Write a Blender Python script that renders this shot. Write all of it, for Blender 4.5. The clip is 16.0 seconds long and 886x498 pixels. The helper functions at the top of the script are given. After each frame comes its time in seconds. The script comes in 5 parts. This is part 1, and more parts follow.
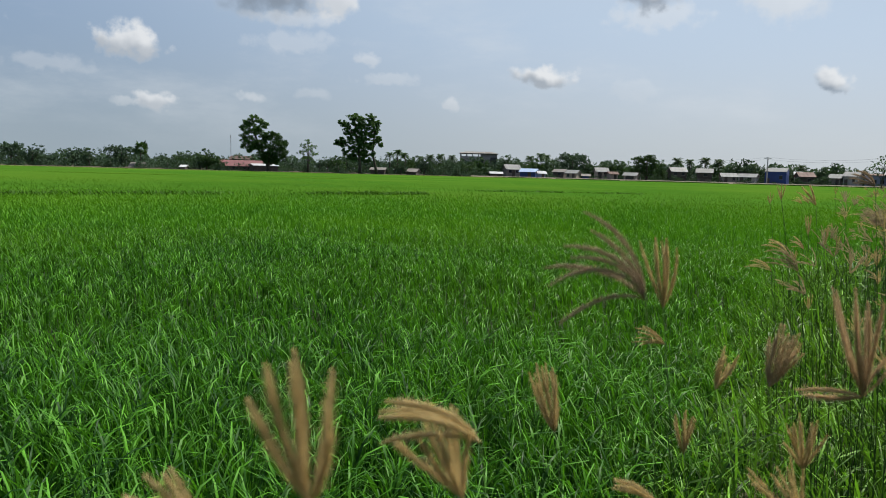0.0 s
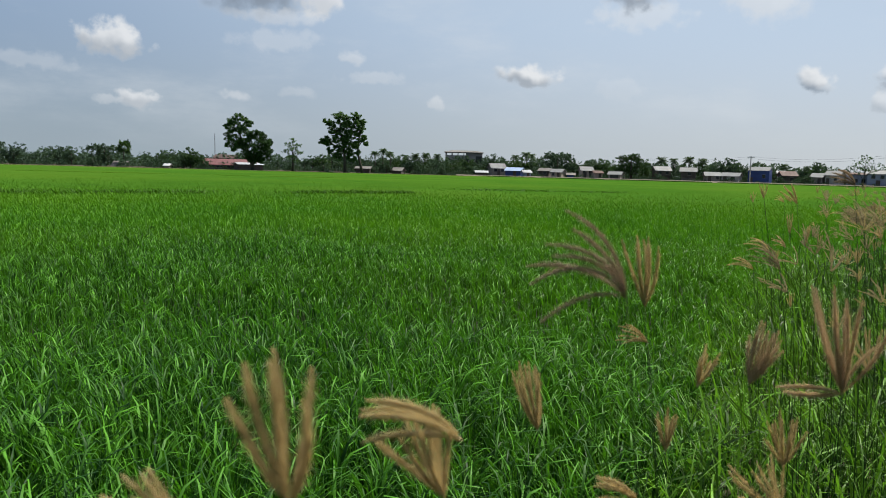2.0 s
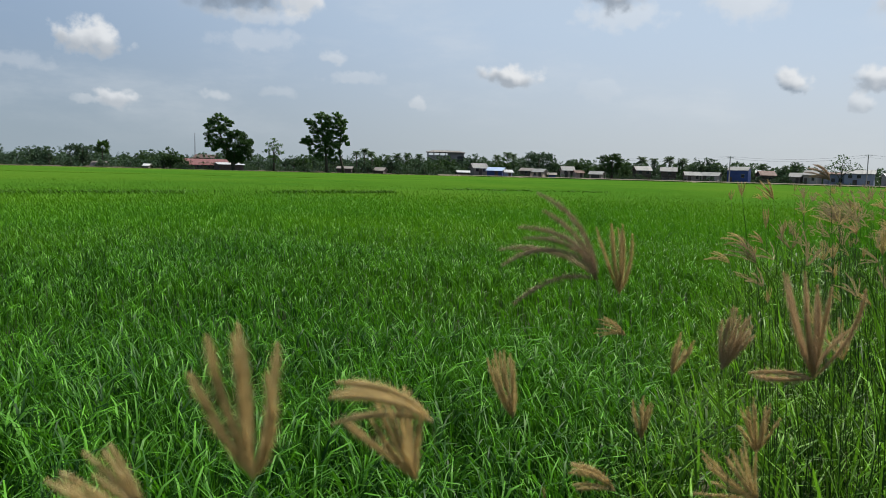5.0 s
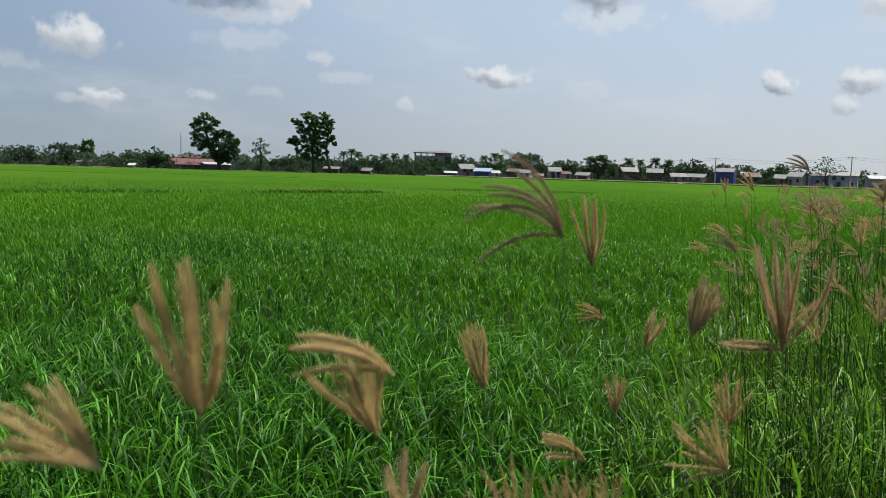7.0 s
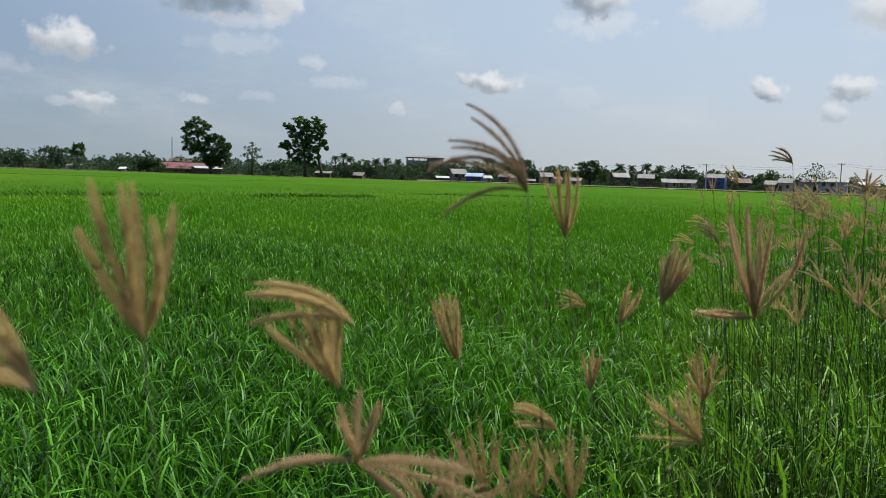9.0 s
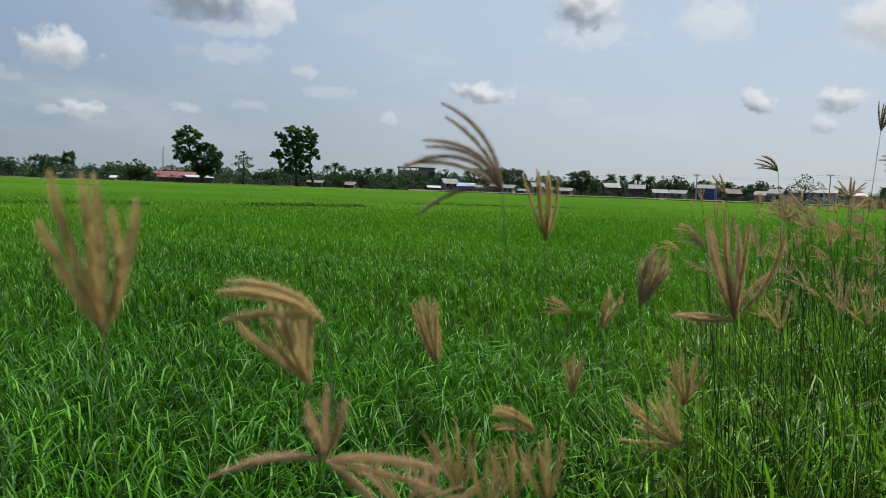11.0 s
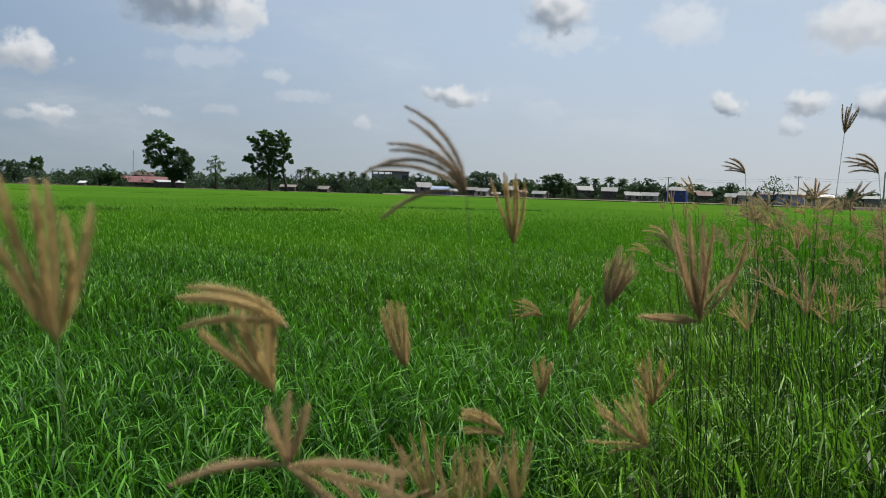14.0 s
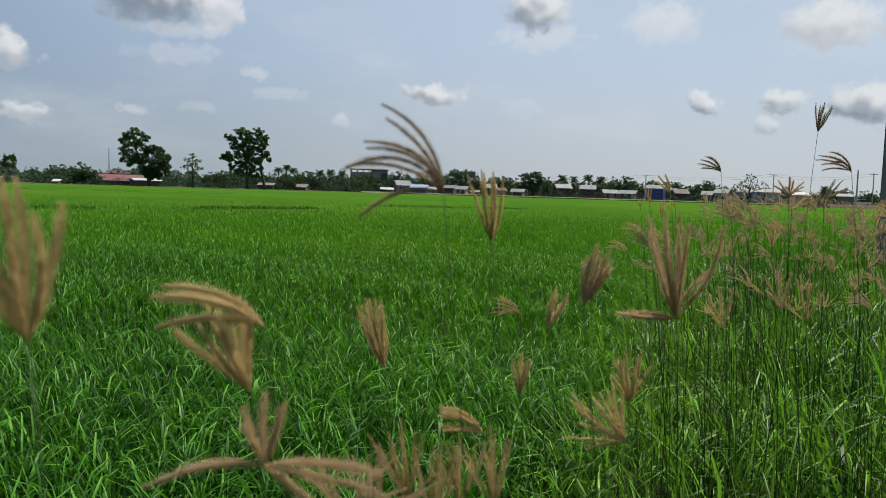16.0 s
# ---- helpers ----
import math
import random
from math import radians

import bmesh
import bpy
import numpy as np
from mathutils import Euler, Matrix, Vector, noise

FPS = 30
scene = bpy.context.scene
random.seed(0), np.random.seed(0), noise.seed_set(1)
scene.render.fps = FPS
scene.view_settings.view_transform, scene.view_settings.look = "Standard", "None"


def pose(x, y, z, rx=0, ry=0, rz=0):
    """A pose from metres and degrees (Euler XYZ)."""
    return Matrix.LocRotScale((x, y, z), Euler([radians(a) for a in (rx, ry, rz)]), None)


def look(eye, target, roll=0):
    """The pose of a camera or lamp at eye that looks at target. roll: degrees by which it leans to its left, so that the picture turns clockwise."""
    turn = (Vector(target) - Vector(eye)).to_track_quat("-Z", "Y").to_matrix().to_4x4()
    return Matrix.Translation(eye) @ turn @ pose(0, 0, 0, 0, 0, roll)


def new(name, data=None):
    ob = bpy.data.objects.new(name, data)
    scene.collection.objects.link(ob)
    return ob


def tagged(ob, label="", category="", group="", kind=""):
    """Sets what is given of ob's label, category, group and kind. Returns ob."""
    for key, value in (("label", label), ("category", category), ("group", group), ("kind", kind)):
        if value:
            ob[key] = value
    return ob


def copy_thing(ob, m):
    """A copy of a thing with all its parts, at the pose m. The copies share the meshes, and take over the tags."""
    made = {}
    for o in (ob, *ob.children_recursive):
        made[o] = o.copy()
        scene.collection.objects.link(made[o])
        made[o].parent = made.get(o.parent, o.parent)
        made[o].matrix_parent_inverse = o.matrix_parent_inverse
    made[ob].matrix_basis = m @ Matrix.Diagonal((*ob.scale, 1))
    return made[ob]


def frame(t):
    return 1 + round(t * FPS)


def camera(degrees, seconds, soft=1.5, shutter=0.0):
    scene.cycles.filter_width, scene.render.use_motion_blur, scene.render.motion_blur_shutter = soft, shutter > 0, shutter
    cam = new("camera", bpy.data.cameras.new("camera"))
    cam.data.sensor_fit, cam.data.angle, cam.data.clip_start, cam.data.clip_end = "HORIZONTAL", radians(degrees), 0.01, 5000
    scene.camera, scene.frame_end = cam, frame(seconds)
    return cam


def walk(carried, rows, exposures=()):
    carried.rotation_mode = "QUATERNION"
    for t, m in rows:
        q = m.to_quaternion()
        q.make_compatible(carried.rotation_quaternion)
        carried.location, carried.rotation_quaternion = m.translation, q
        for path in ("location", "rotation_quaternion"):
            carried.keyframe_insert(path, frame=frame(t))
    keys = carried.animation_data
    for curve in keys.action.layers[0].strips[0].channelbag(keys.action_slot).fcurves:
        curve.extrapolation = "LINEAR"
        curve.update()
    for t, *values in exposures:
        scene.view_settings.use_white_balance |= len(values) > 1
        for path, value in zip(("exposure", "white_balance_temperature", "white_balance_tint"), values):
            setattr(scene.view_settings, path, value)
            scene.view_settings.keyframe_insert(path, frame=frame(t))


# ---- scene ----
cam = camera(58.3, 16.0, soft=0.5)
# a phone's small aperture: grass a hand's width away goes soft
cam.data.dof.use_dof, cam.data.dof.focus_distance, cam.data.dof.aperture_fstop = True, 5.0, 14.0
EYE = 1.50
CANOPY = 0.50
# seconds, sideways, lowering, yaw, pitch, roll
STEPS = [
    (0.0, 0.000, 0.000, 0.000, -5.550, -1.500), (0.5, 0.000, 0.000, -0.244, -5.571, -1.457),
    (1.0, 0.001, 0.000, -0.521, -5.576, -1.422), (1.5, 0.001, 0.000, -0.798, -5.593, -1.485),
    (2.0, 0.002, 0.000, -1.052, -5.602, -1.520), (2.5, 0.003, 0.001, -1.281, -5.613, -1.444),
    (3.0, 0.004, 0.001, -1.518, -5.600, -1.420), (3.5, 0.005, 0.002, -1.748, -5.591, -1.378),
    (4.0, 0.006, 0.003, -1.977, -5.585, -1.375), (6.5, 0.015, 0.025, -3.002, -5.535, -1.657),
    (7.0, 0.020, 0.031, -3.273, -5.503, -1.670), (7.5, 0.025, 0.038, -3.429, -5.448, -1.702),
    (8.0, 0.029, 0.046, -3.573, -5.402, -1.743), (10.5, 0.042, 0.062, -4.290, -4.539, -2.068),
    (11.0, 0.044, 0.062, -4.457, -4.409, -2.067), (11.5, 0.045, 0.062, -4.637, -4.326, -2.047),
    (12.0, 0.046, 0.062, -4.935, -4.231, -2.048), (12.5, 0.047, 0.062, -5.415, -4.198, -1.839),
    (13.0, 0.048, 0.062, -5.795, -4.174, -1.755), (13.5, 0.048, 0.062, -6.031, -4.160, -1.766),
    (14.0, 0.049, 0.062, -6.327, -4.088, -1.759), (14.5, 0.049, 0.062, -6.751, -4.101, -1.841),
    (15.0, 0.050, 0.062, -7.169, -4.081, -1.821), (15.5, 0.050, 0.062, -7.495, -4.154, -1.662),
    (16.0, 0.050, 0.062, -7.838, -4.180, -1.700)]
walk(cam, [(t, pose(x, 0, EYE - d, 90 + p, r, y)) for t, x, d, y, p, r in STEPS],
     exposures=[(0.0, 0.74), (8.0, 0.74), (10.5, 0.70), (16.0, 0.67)])

# ---------------------------------------------------------------- light
SUN_AZ, SUN_EL = 52.0, 57.0


def direction(az, el):
    a, e = radians(az), radians(el)
    return Vector((math.sin(a) * math.cos(e), math.cos(a) * math.cos(e), math.sin(e)))


def spot(az, d, z=0.0):
    """A place d metres off, az degrees to the right of straight ahead."""
    return Vector((d * math.sin(radians(az)), d * math.cos(radians(az)), z))


sun = new("sun", bpy.data.lights.new("sun", "SUN"))
sun.data.energy, sun.data.angle, sun.data.color = 5.0, radians(0.7), (1.0, 0.95, 0.86)
sun.matrix_world = look(direction(SUN_AZ, SUN_EL) * 100, (0, 0, 0))

world = bpy.data.worlds.new("sky")
scene.world = world
world.use_nodes = True
wt = world.node_tree
wt.nodes.clear()


def node(tree, kind, inputs=None, **settings):
    n = tree.nodes.new(kind)
    for key, value in settings.items():
        setattr(n, key, value)
    for key, value in (inputs or {}).items():
        if isinstance(value, bpy.types.NodeSocket):
            tree.links.new(value, n.inputs[key])
        else:
            n.inputs[key].default_value = value
    return n


def calc(tree, op, a, b=0.0, c=0.0, clamp=False):
    return node(tree, "ShaderNodeMath", {0: a, 1: b, 2: c}, operation=op, use_clamp=clamp).outputs[0]


def ramp01(tree, v, lo, hi, a=0.0, b=1.0):
    return node(tree, "ShaderNodeMapRange", {"Value": v, "From Min": lo, "From Max": hi, "To Min": a, "To Max": b},
                interpolation_type="SMOOTHSTEP").outputs[0]


def blend(tree, f, a, b, how="MIX"):
    n = node(tree, "ShaderNodeMix", data_type="RGBA", blend_type=how)
    for i, v in ((0, f), (6, a), (7, b)):
        if isinstance(v, bpy.types.NodeSocket):
            tree.links.new(v, n.inputs[i])
        else:
            n.inputs[i].default_value = v
    return n.outputs[2]


def build_sky():
    t = wt
    sky = node(t, "ShaderNodeTexSky", sky_type="NISHITA", sun_disc=False, sun_elevation=radians(SUN_EL),
               sun_rotation=radians(SUN_AZ), air_density=1.0, dust_density=2.5, ozone_density=1.2)
    base = node(t, "ShaderNodeVectorMath", {0: sky.outputs[0], 1: (0.062, 0.062, 0.062)}, operation="MULTIPLY").outputs[0]
    coord = node(t, "ShaderNodeTexCoord").outputs["Generated"]
    axes = node(t, "ShaderNodeSeparateXYZ", {0: coord}).outputs
    az = calc(t, "MULTIPLY", calc(t, "ARCTAN2", axes[0], axes[1]), 57.2958)
    el = calc(t, "MULTIPLY", calc(t, "ARCSINE", axes[2]), 57.2958)
    flat = node(t, "ShaderNodeCombineXYZ", {0: az, 1: el}).outputs[0]
    # humid haze: paler and greyer towards the horizon, brighter towards the sun's side
    glow = node(t, "ShaderNodeVectorMath", {0: coord, 1: tuple(direction(SUN_AZ, SUN_EL))}, operation="DOT_PRODUCT").outputs["Value"]
    glow = ramp01(t, glow, 0.13, 0.64)
    low = blend(t, glow, (0.335, 0.408, 0.46, 1), (0.60, 0.64, 0.665, 1))
    high = blend(t, glow, (0.255, 0.36, 0.515, 1), (0.52, 0.635, 0.78, 1))
    air = blend(t, ramp01(t, el, -1.0, 11.0), low, high)
    base = blend(t, ramp01(t, el, 6.0, 45.0, 0.92, 0.35), base, air)
    big = node(t, "ShaderNodeTexNoise", {"Vector": flat, "Scale": 0.42, "Detail": 3.0, "Roughness": 0.5}).outputs[1]
    fine = node(t, "ShaderNodeTexNoise", {"Vector": flat, "Scale": 1.7, "Detail": 2.0, "Roughness": 0.5}).outputs[1]
    centre = (0.5, 0.5, 0.5)
    w1 = node(t, "ShaderNodeVectorMath", {0: big, 1: centre}, operation="SUBTRACT").outputs[0]
    w2 = node(t, "ShaderNodeVectorMath", {0: fine, 1: centre}, operation="SUBTRACT").outputs[0]
    w1 = node(t, "ShaderNodeVectorMath", {0: w1, "Scale": 1.0}, operation="SCALE").outputs[0]
    w2 = node(t, "ShaderNodeVectorMath", {0: w2, "Scale": 0.38}, operation="SCALE").outputs[0]
    warped = node(t, "ShaderNodeVectorMath", {0: flat, 1: w1}, operation="ADD").outputs[0]
    warped = node(t, "ShaderNodeVectorMath", {0: warped, 1: w2}, operation="ADD").outputs[0]
    # thin veils
    stretched = node(t, "ShaderNodeMapping", {"Vector": flat, "Scale": (0.055, 0.16, 1)}).outputs[0]
    veil = node(t, "ShaderNodeTexNoise", {"Vector": stretched, "Scale": 1.0, "Detail": 7.0, "Roughness": 0.6}).outputs[0]
    veil = calc(t, "MULTIPLY", ramp01(t, veil, 0.46, 0.75), ramp01(t, el, 0.0, 5.0, 0.0, 0.42))
    colour = blend(t, veil, base, (0.66, 0.70, 0.74, 1))
    # cumulus: azimuth, elevation, half width, half height, thickness, grey of the underside
    clouds = [
        (-21.4, 8.0, 2.2, 1.1, 0.92, 0.62), (-10.6, 8.75, 3.2, 0.75, 0.25, 0.05), (-12.2, 13.0, 4.7, 2.9, 0.96, 1.0), (-7.9, 11.6, 1.8, 1.3, 0.85, 0.3), (-10.6, 10.2, 3.0, 0.5, 0.35, 0.2),
        (-19.8, 4.25, 1.4, 0.58, 0.75, 0.5), (-21.7, 4.1, 0.9, 0.3, 0.3, 0.1), (-3.9, 6.5, 2.2, 0.5, 0.25, 0.1), (-5.5, 7.75, 1.0, 0.42, 0.4, 0.15),
        (6.9, 6.75, 2.1, 0.85, 0.95, 0.75), (14.5, 10.9, 3.2, 1.1, 0.4, 0.1), (14.1, 12.7, 2.3, 1.7, 0.95, 0.9),
        (25.6, 6.45, 1.05, 0.88, 0.9, 0.95), (-13.6, 4.8, 0.9, 0.4, 0.35, 0.1), (0.4, 4.8, 0.6, 0.5, 0.4, 0.2),
        (22.6, 11.7, 2.5, 1.5, 0.6, 0.15), (13.3, 6.0, 1.6, 0.8, 0.15, 0.2), (-9.3, 5.2, 1.1, 0.4, 0.2, 0.2),
        (-26.0, 6.3, 2.6, 0.6, 0.22, 0.1), (33.2, 11.3, 3.1, 1.8, 0.92, 0.45),
        (30.6, 6.4, 1.7, 0.8, 0.85, 0.75), (29.7, 5.0, 0.9, 0.65, 0.55, 0.7), (35.5, 6.2, 2.2, 1.4, 0.9, 1.0),
        (38.6, 11.0, 2.6, 2.0, 0.9, 0.4), (-33.0, 9.0, 3.5, 1.6, 0.9, 0.5), (48.0, 9.0, 5.0, 2.5, 0.9, 0.5),
        (-48.0, 12.0, 5.0, 2.5, 0.9, 0.5), (4.0, 19.0, 6.0, 2.5, 0.9, 0.5), (-24.0, 20.0, 6.0, 3.0, 0.9, 0.5),
        (26.0, 21.0, 6.0, 3.0, 0.9, 0.5)]
    grain = node(t, "ShaderNodeTexNoise", {"Vector": flat, "Scale": 0.9, "Detail": 4.0, "Roughness": 0.5}).outputs[0]
    puff = ramp01(t, grain, 0.25, 0.75, -0.34, 0.34)
    wide = node(t, "ShaderNodeTexNoise", {"Vector": flat, "Scale": 0.75, "Detail": 1.0}).outputs[0]
    lump = ramp01(t, wide, 0.25, 0.75, -0.25, 0.25)
    for a, e, ra, re, thick, grey in clouds:
        local = node(t, "ShaderNodeVectorMath", {0: warped, 1: (a, e, 0)}, operation="SUBTRACT").outputs[0]
        local = node(t, "ShaderNodeVectorMath", {0: local, 1: (1 / ra, 1 / re, 0)}, operation="MULTIPLY").outputs[0]
        d = node(t, "ShaderNodeVectorMath", {0: local}, operation="LENGTH").outputs["Value"]
        # large clouds keep closed bodies
        d = calc(t, "ADD", d, calc(t, "MULTIPLY", puff, max(0.4, min(1.0, 1.1 / re))))
        cover = ramp01(t, d, 1.22, 0.50, 0.0, thick)
        deep = node(t, "ShaderNodeVectorMath", {0: local, 1: (0.36, 0.9, 0)}, operation="DOT_PRODUCT").outputs["Value"]
        under = calc(t, "MULTIPLY", ramp01(t, calc(t, "ADD", deep, lump), 0.45, -0.55), ramp01(t, d, 1.55, 0.75, 0.0, grey))
        body = blend(t, under, (0.76, 0.78, 0.80, 1), (0.235, 0.285, 0.35, 1))
        colour = blend(t, cover, colour, body)
    out = node(t, "ShaderNodeBackground", {"Color": colour, "Strength": 0.62})
    node(t, "ShaderNodeOutputWorld", {"Surface": out.outputs[0]})


build_sky()


# ---------------------------------------------------------------- materials
def material(name, colours, rough=0.6, scale=3.0, bump=0.0, bump_scale=30.0, metal=0.0, gloss=0.5, through_light=0.0,
             island=0.0, per_object=0.0, patches=0.0, patch_scale=0.1, tint=(1.25, 1.35, 0.6), bias=1.0):
    """Two colours mixed by noise at two scales; island and per_object vary blade by blade or thing by thing."""
    m = bpy.data.materials.new(name)
    m.use_nodes = True
    t = m.node_tree
    t.nodes.clear()
    where = node(t, "ShaderNodeTexCoord").outputs["Object"]
    n1 = node(t, "ShaderNodeTexNoise", {"Vector": where, "Scale": scale, "Detail": 6.0, "Roughness": 0.6}).outputs[0]
    n2 = node(t, "ShaderNodeTexNoise", {"Vector": where, "Scale": scale * 7.3, "Detail": 3.0}).outputs[0]
    f = calc(t, "ADD", calc(t, "MULTIPLY", n1, 0.65), calc(t, "MULTIPLY", n2, 0.35))
    f = ramp01(t, f, 0.3, 0.7)
    geo = node(t, "ShaderNodeNewGeometry")
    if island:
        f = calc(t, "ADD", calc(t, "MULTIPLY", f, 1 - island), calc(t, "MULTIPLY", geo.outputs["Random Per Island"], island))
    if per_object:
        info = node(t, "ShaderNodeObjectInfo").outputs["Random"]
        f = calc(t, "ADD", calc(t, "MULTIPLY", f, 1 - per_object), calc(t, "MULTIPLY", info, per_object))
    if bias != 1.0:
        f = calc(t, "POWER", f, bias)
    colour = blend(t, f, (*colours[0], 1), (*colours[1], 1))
    if patches:
        wide = node(t, "ShaderNodeTexNoise", {"Vector": geo.outputs["Position"], "Scale": patch_scale, "Detail": 4.0}).outputs[0]
        colour = blend(t, ramp01(t, wide, 0.38, 0.66, 0.0, patches), colour, (*colours[2], 1))
    parts = {"Base Color": colour, "Roughness": rough, "Metallic": metal, "Specular IOR Level": gloss}
    if bump:
        nb = node(t, "ShaderNodeTexNoise", {"Vector": where, "Scale": bump_scale, "Detail": 5.0}).outputs[0]
        parts["Normal"] = node(t, "ShaderNodeBump", {"Height": nb, "Strength": bump, "Distance": 0.02}).outputs[0]
    surface = node(t, "ShaderNodeBsdfPrincipled", parts).outputs[0]
    if through_light:
        tr = node(t, "ShaderNodeBsdfTranslucent", {"Color": blend(t, 1.0, colour, (*tint, 1), "MULTIPLY")}).outputs[0]
        surface = node(t, "ShaderNodeMixShader", {0: through_light, 1: surface, 2: tr}).outputs[0]
    node(t, "ShaderNodeOutputMaterial", {"Surface": surface})
    return m


# near-black end and bias put the canopy's shaded gaps into the blade colour
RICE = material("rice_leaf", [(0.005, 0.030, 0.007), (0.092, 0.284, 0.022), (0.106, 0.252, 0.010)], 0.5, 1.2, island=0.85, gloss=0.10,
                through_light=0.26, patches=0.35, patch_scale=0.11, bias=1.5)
# lighter, yellower copy of RICE; stands in for the brighter light on middle-distance leaves
RICE_MID = material("rice_leaf_brightened", [(0.023, 0.094, 0.008), (0.096, 0.258, 0.017), (0.106, 0.228, 0.009)], 0.55, 0.8, island=0.7, gloss=0.05,
                    through_light=0.22, patches=0.4, patch_scale=0.11)
RICE_FAR = material("rice_canopy", [(0.042, 0.110, 0.008), (0.060, 0.140, 0.010), (0.066, 0.136, 0.009)], 0.7, 0.3, island=0.22, gloss=0.03,
                    through_light=0.25, patches=0.5, patch_scale=0.05)
# a little distance haze is put into these greens by raised red and blue
RICE_SHEET = material("closed_hazed_canopy", [(0.024, 0.074, 0.008), (0.042, 0.113, 0.011), (0.054, 0.114, 0.012)], 0.9, 0.9, gloss=0.0,
                      patches=0.8, patch_scale=0.045)
# some blades go nearly black: shade between the bank's weeds, carried by colour
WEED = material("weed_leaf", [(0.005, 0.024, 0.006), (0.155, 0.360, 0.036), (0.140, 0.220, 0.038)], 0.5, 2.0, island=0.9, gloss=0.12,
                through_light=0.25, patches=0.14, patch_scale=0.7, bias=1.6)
BUND = material("bund_grass", [(0.020, 0.060, 0.006), (0.042, 0.105, 0.010)], 0.7, 1.0, island=0.6, through_light=0.15, gloss=0.08)
DRYGRASS = material("pale_verge_grass", [(0.10, 0.145, 0.045), (0.15, 0.185, 0.07)], 0.8, 0.5, island=0.6, through_light=0.15, gloss=0.1)
MUD = material("paddy_mud", [(0.012, 0.017, 0.007), (0.018, 0.030, 0.008)], 0.8, 0.7, bump=0.5, bump_scale=9, gloss=0.1)
SOIL = material("bank_soil", [(0.045, 0.038, 0.022), (0.05, 0.055, 0.024)], 0.9, 1.3, bump=0.7, bump_scale=14, gloss=0.1)
EARTH = material("pale_road_earth", [(0.115, 0.10, 0.08), (0.18, 0.158, 0.13)], 0.95, 0.4, bump=0.4, bump_scale=3, gloss=0.04)
REDSOIL = material("brown_earth", [(0.052, 0.042, 0.033), (0.085, 0.070, 0.054)], 0.95, 0.5, bump=0.5, bump_scale=4, gloss=0.04)
SPIKE = material("seed_spike", [(0.21, 0.148, 0.058), (0.52, 0.42, 0.21)], 0.7, 60, island=0.6, through_light=0.5, gloss=0.15, tint=(1.12, 1.0, 0.8))
SPIKE_TAN = material("straw_seed_spike", [(0.36, 0.285, 0.13), (0.68, 0.58, 0.35)], 0.7, 60, island=0.6, through_light=0.5, gloss=0.15, tint=(1.1, 1.0, 0.75))
SPIKE_PINK = material("pinkish_seed_spike", [(0.235, 0.148, 0.074), (0.56, 0.43, 0.255)], 0.7, 60, island=0.6, through_light=0.5, gloss=0.15, tint=(1.12, 0.98, 0.8))
DRY_HEADS = material("dull_seed_heads", [(0.21, 0.158, 0.088), (0.54, 0.45, 0.27)], 0.8, 60, island=0.7, through_light=0.3, gloss=0.1, tint=(1.05, 1.0, 0.85))
# darker spikes and bristles: the backlit look against the sky, set by colour
SPIKE_BACKLIT = material("backlit_seed_spike", [(0.165, 0.112, 0.070), (0.46, 0.365, 0.235)], 0.7, 60, island=0.6, through_light=0.4, gloss=0.15, tint=(1.08, 0.96, 0.85))
AWN_BACKLIT = material("backlit_bristles", [(0.23, 0.170, 0.112), (0.43, 0.34, 0.235)], 0.6, 60, island=0.6, through_light=0.3, gloss=0.2, tint=(1.05, 0.97, 0.9))
AWN_PINK = material("pinkish_bristles", [(0.37, 0.285, 0.165), (0.60, 0.49, 0.32)], 0.6, 60, island=0.6, through_light=0.5, gloss=0.2, tint=(1.08, 0.98, 0.88))
AWN = material("pale_bristles", [(0.36, 0.285, 0.135), (0.60, 0.50, 0.28)], 0.6, 60, island=0.6, through_light=0.55, gloss=0.2, tint=(1.08, 1.0, 0.85))
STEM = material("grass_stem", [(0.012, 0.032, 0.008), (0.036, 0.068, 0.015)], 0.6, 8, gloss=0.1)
BARK = material("bark", [(0.028, 0.023, 0.019), (0.065, 0.053, 0.042)], 0.9, 1.5, bump=0.6, bump_scale=6)
LEAF_DARK = material("dark_leaves", [(0.019, 0.042, 0.017), (0.048, 0.094, 0.031)], 0.6, 0.4, island=0.5, gloss=0.08, through_light=0.22)
LEAF_MID = material("green_leaves", [(0.028, 0.064, 0.025), (0.088, 0.155, 0.052)], 0.6, 0.4, island=0.5, gloss=0.1, through_light=0.28, per_object=0.2)
# the bluish grey of aerial haze is mixed into this leaf colour
LEAF_WOOD_HAZED = material("hazed_wood_leaves", [(0.027, 0.052, 0.036), (0.060, 0.098, 0.064)], 0.7, 0.3, island=0.3, gloss=0.04, through_light=0.2, per_object=0.35)
LEAF_PALM = material("palm_leaves", [(0.020, 0.042, 0.020), (0.052, 0.086, 0.036)], 0.6, 0.5, island=0.4, gloss=0.06, through_light=0.2)
DEAD = material("dry_brown_leaves", [(0.10, 0.07, 0.045), (0.2, 0.15, 0.10)], 0.8, 0.8, island=0.6, through_light=0.2)
BLOCK = material("stained_concrete", [(0.21, 0.195, 0.19), (0.31, 0.285, 0.275)], 0.85, 0.35, bump=0.2, bump_scale=5)
CONCRETE = material("weathered_concrete", [(0.24, 0.235, 0.23), (0.36, 0.35, 0.34)], 0.85, 0.5, bump=0.2, bump_scale=5)
POLE_DARK = material("dark_pole_concrete", [(0.12, 0.12, 0.12), (0.2, 0.195, 0.19)], 0.85, 1.5, bump=0.3, bump_scale=20)
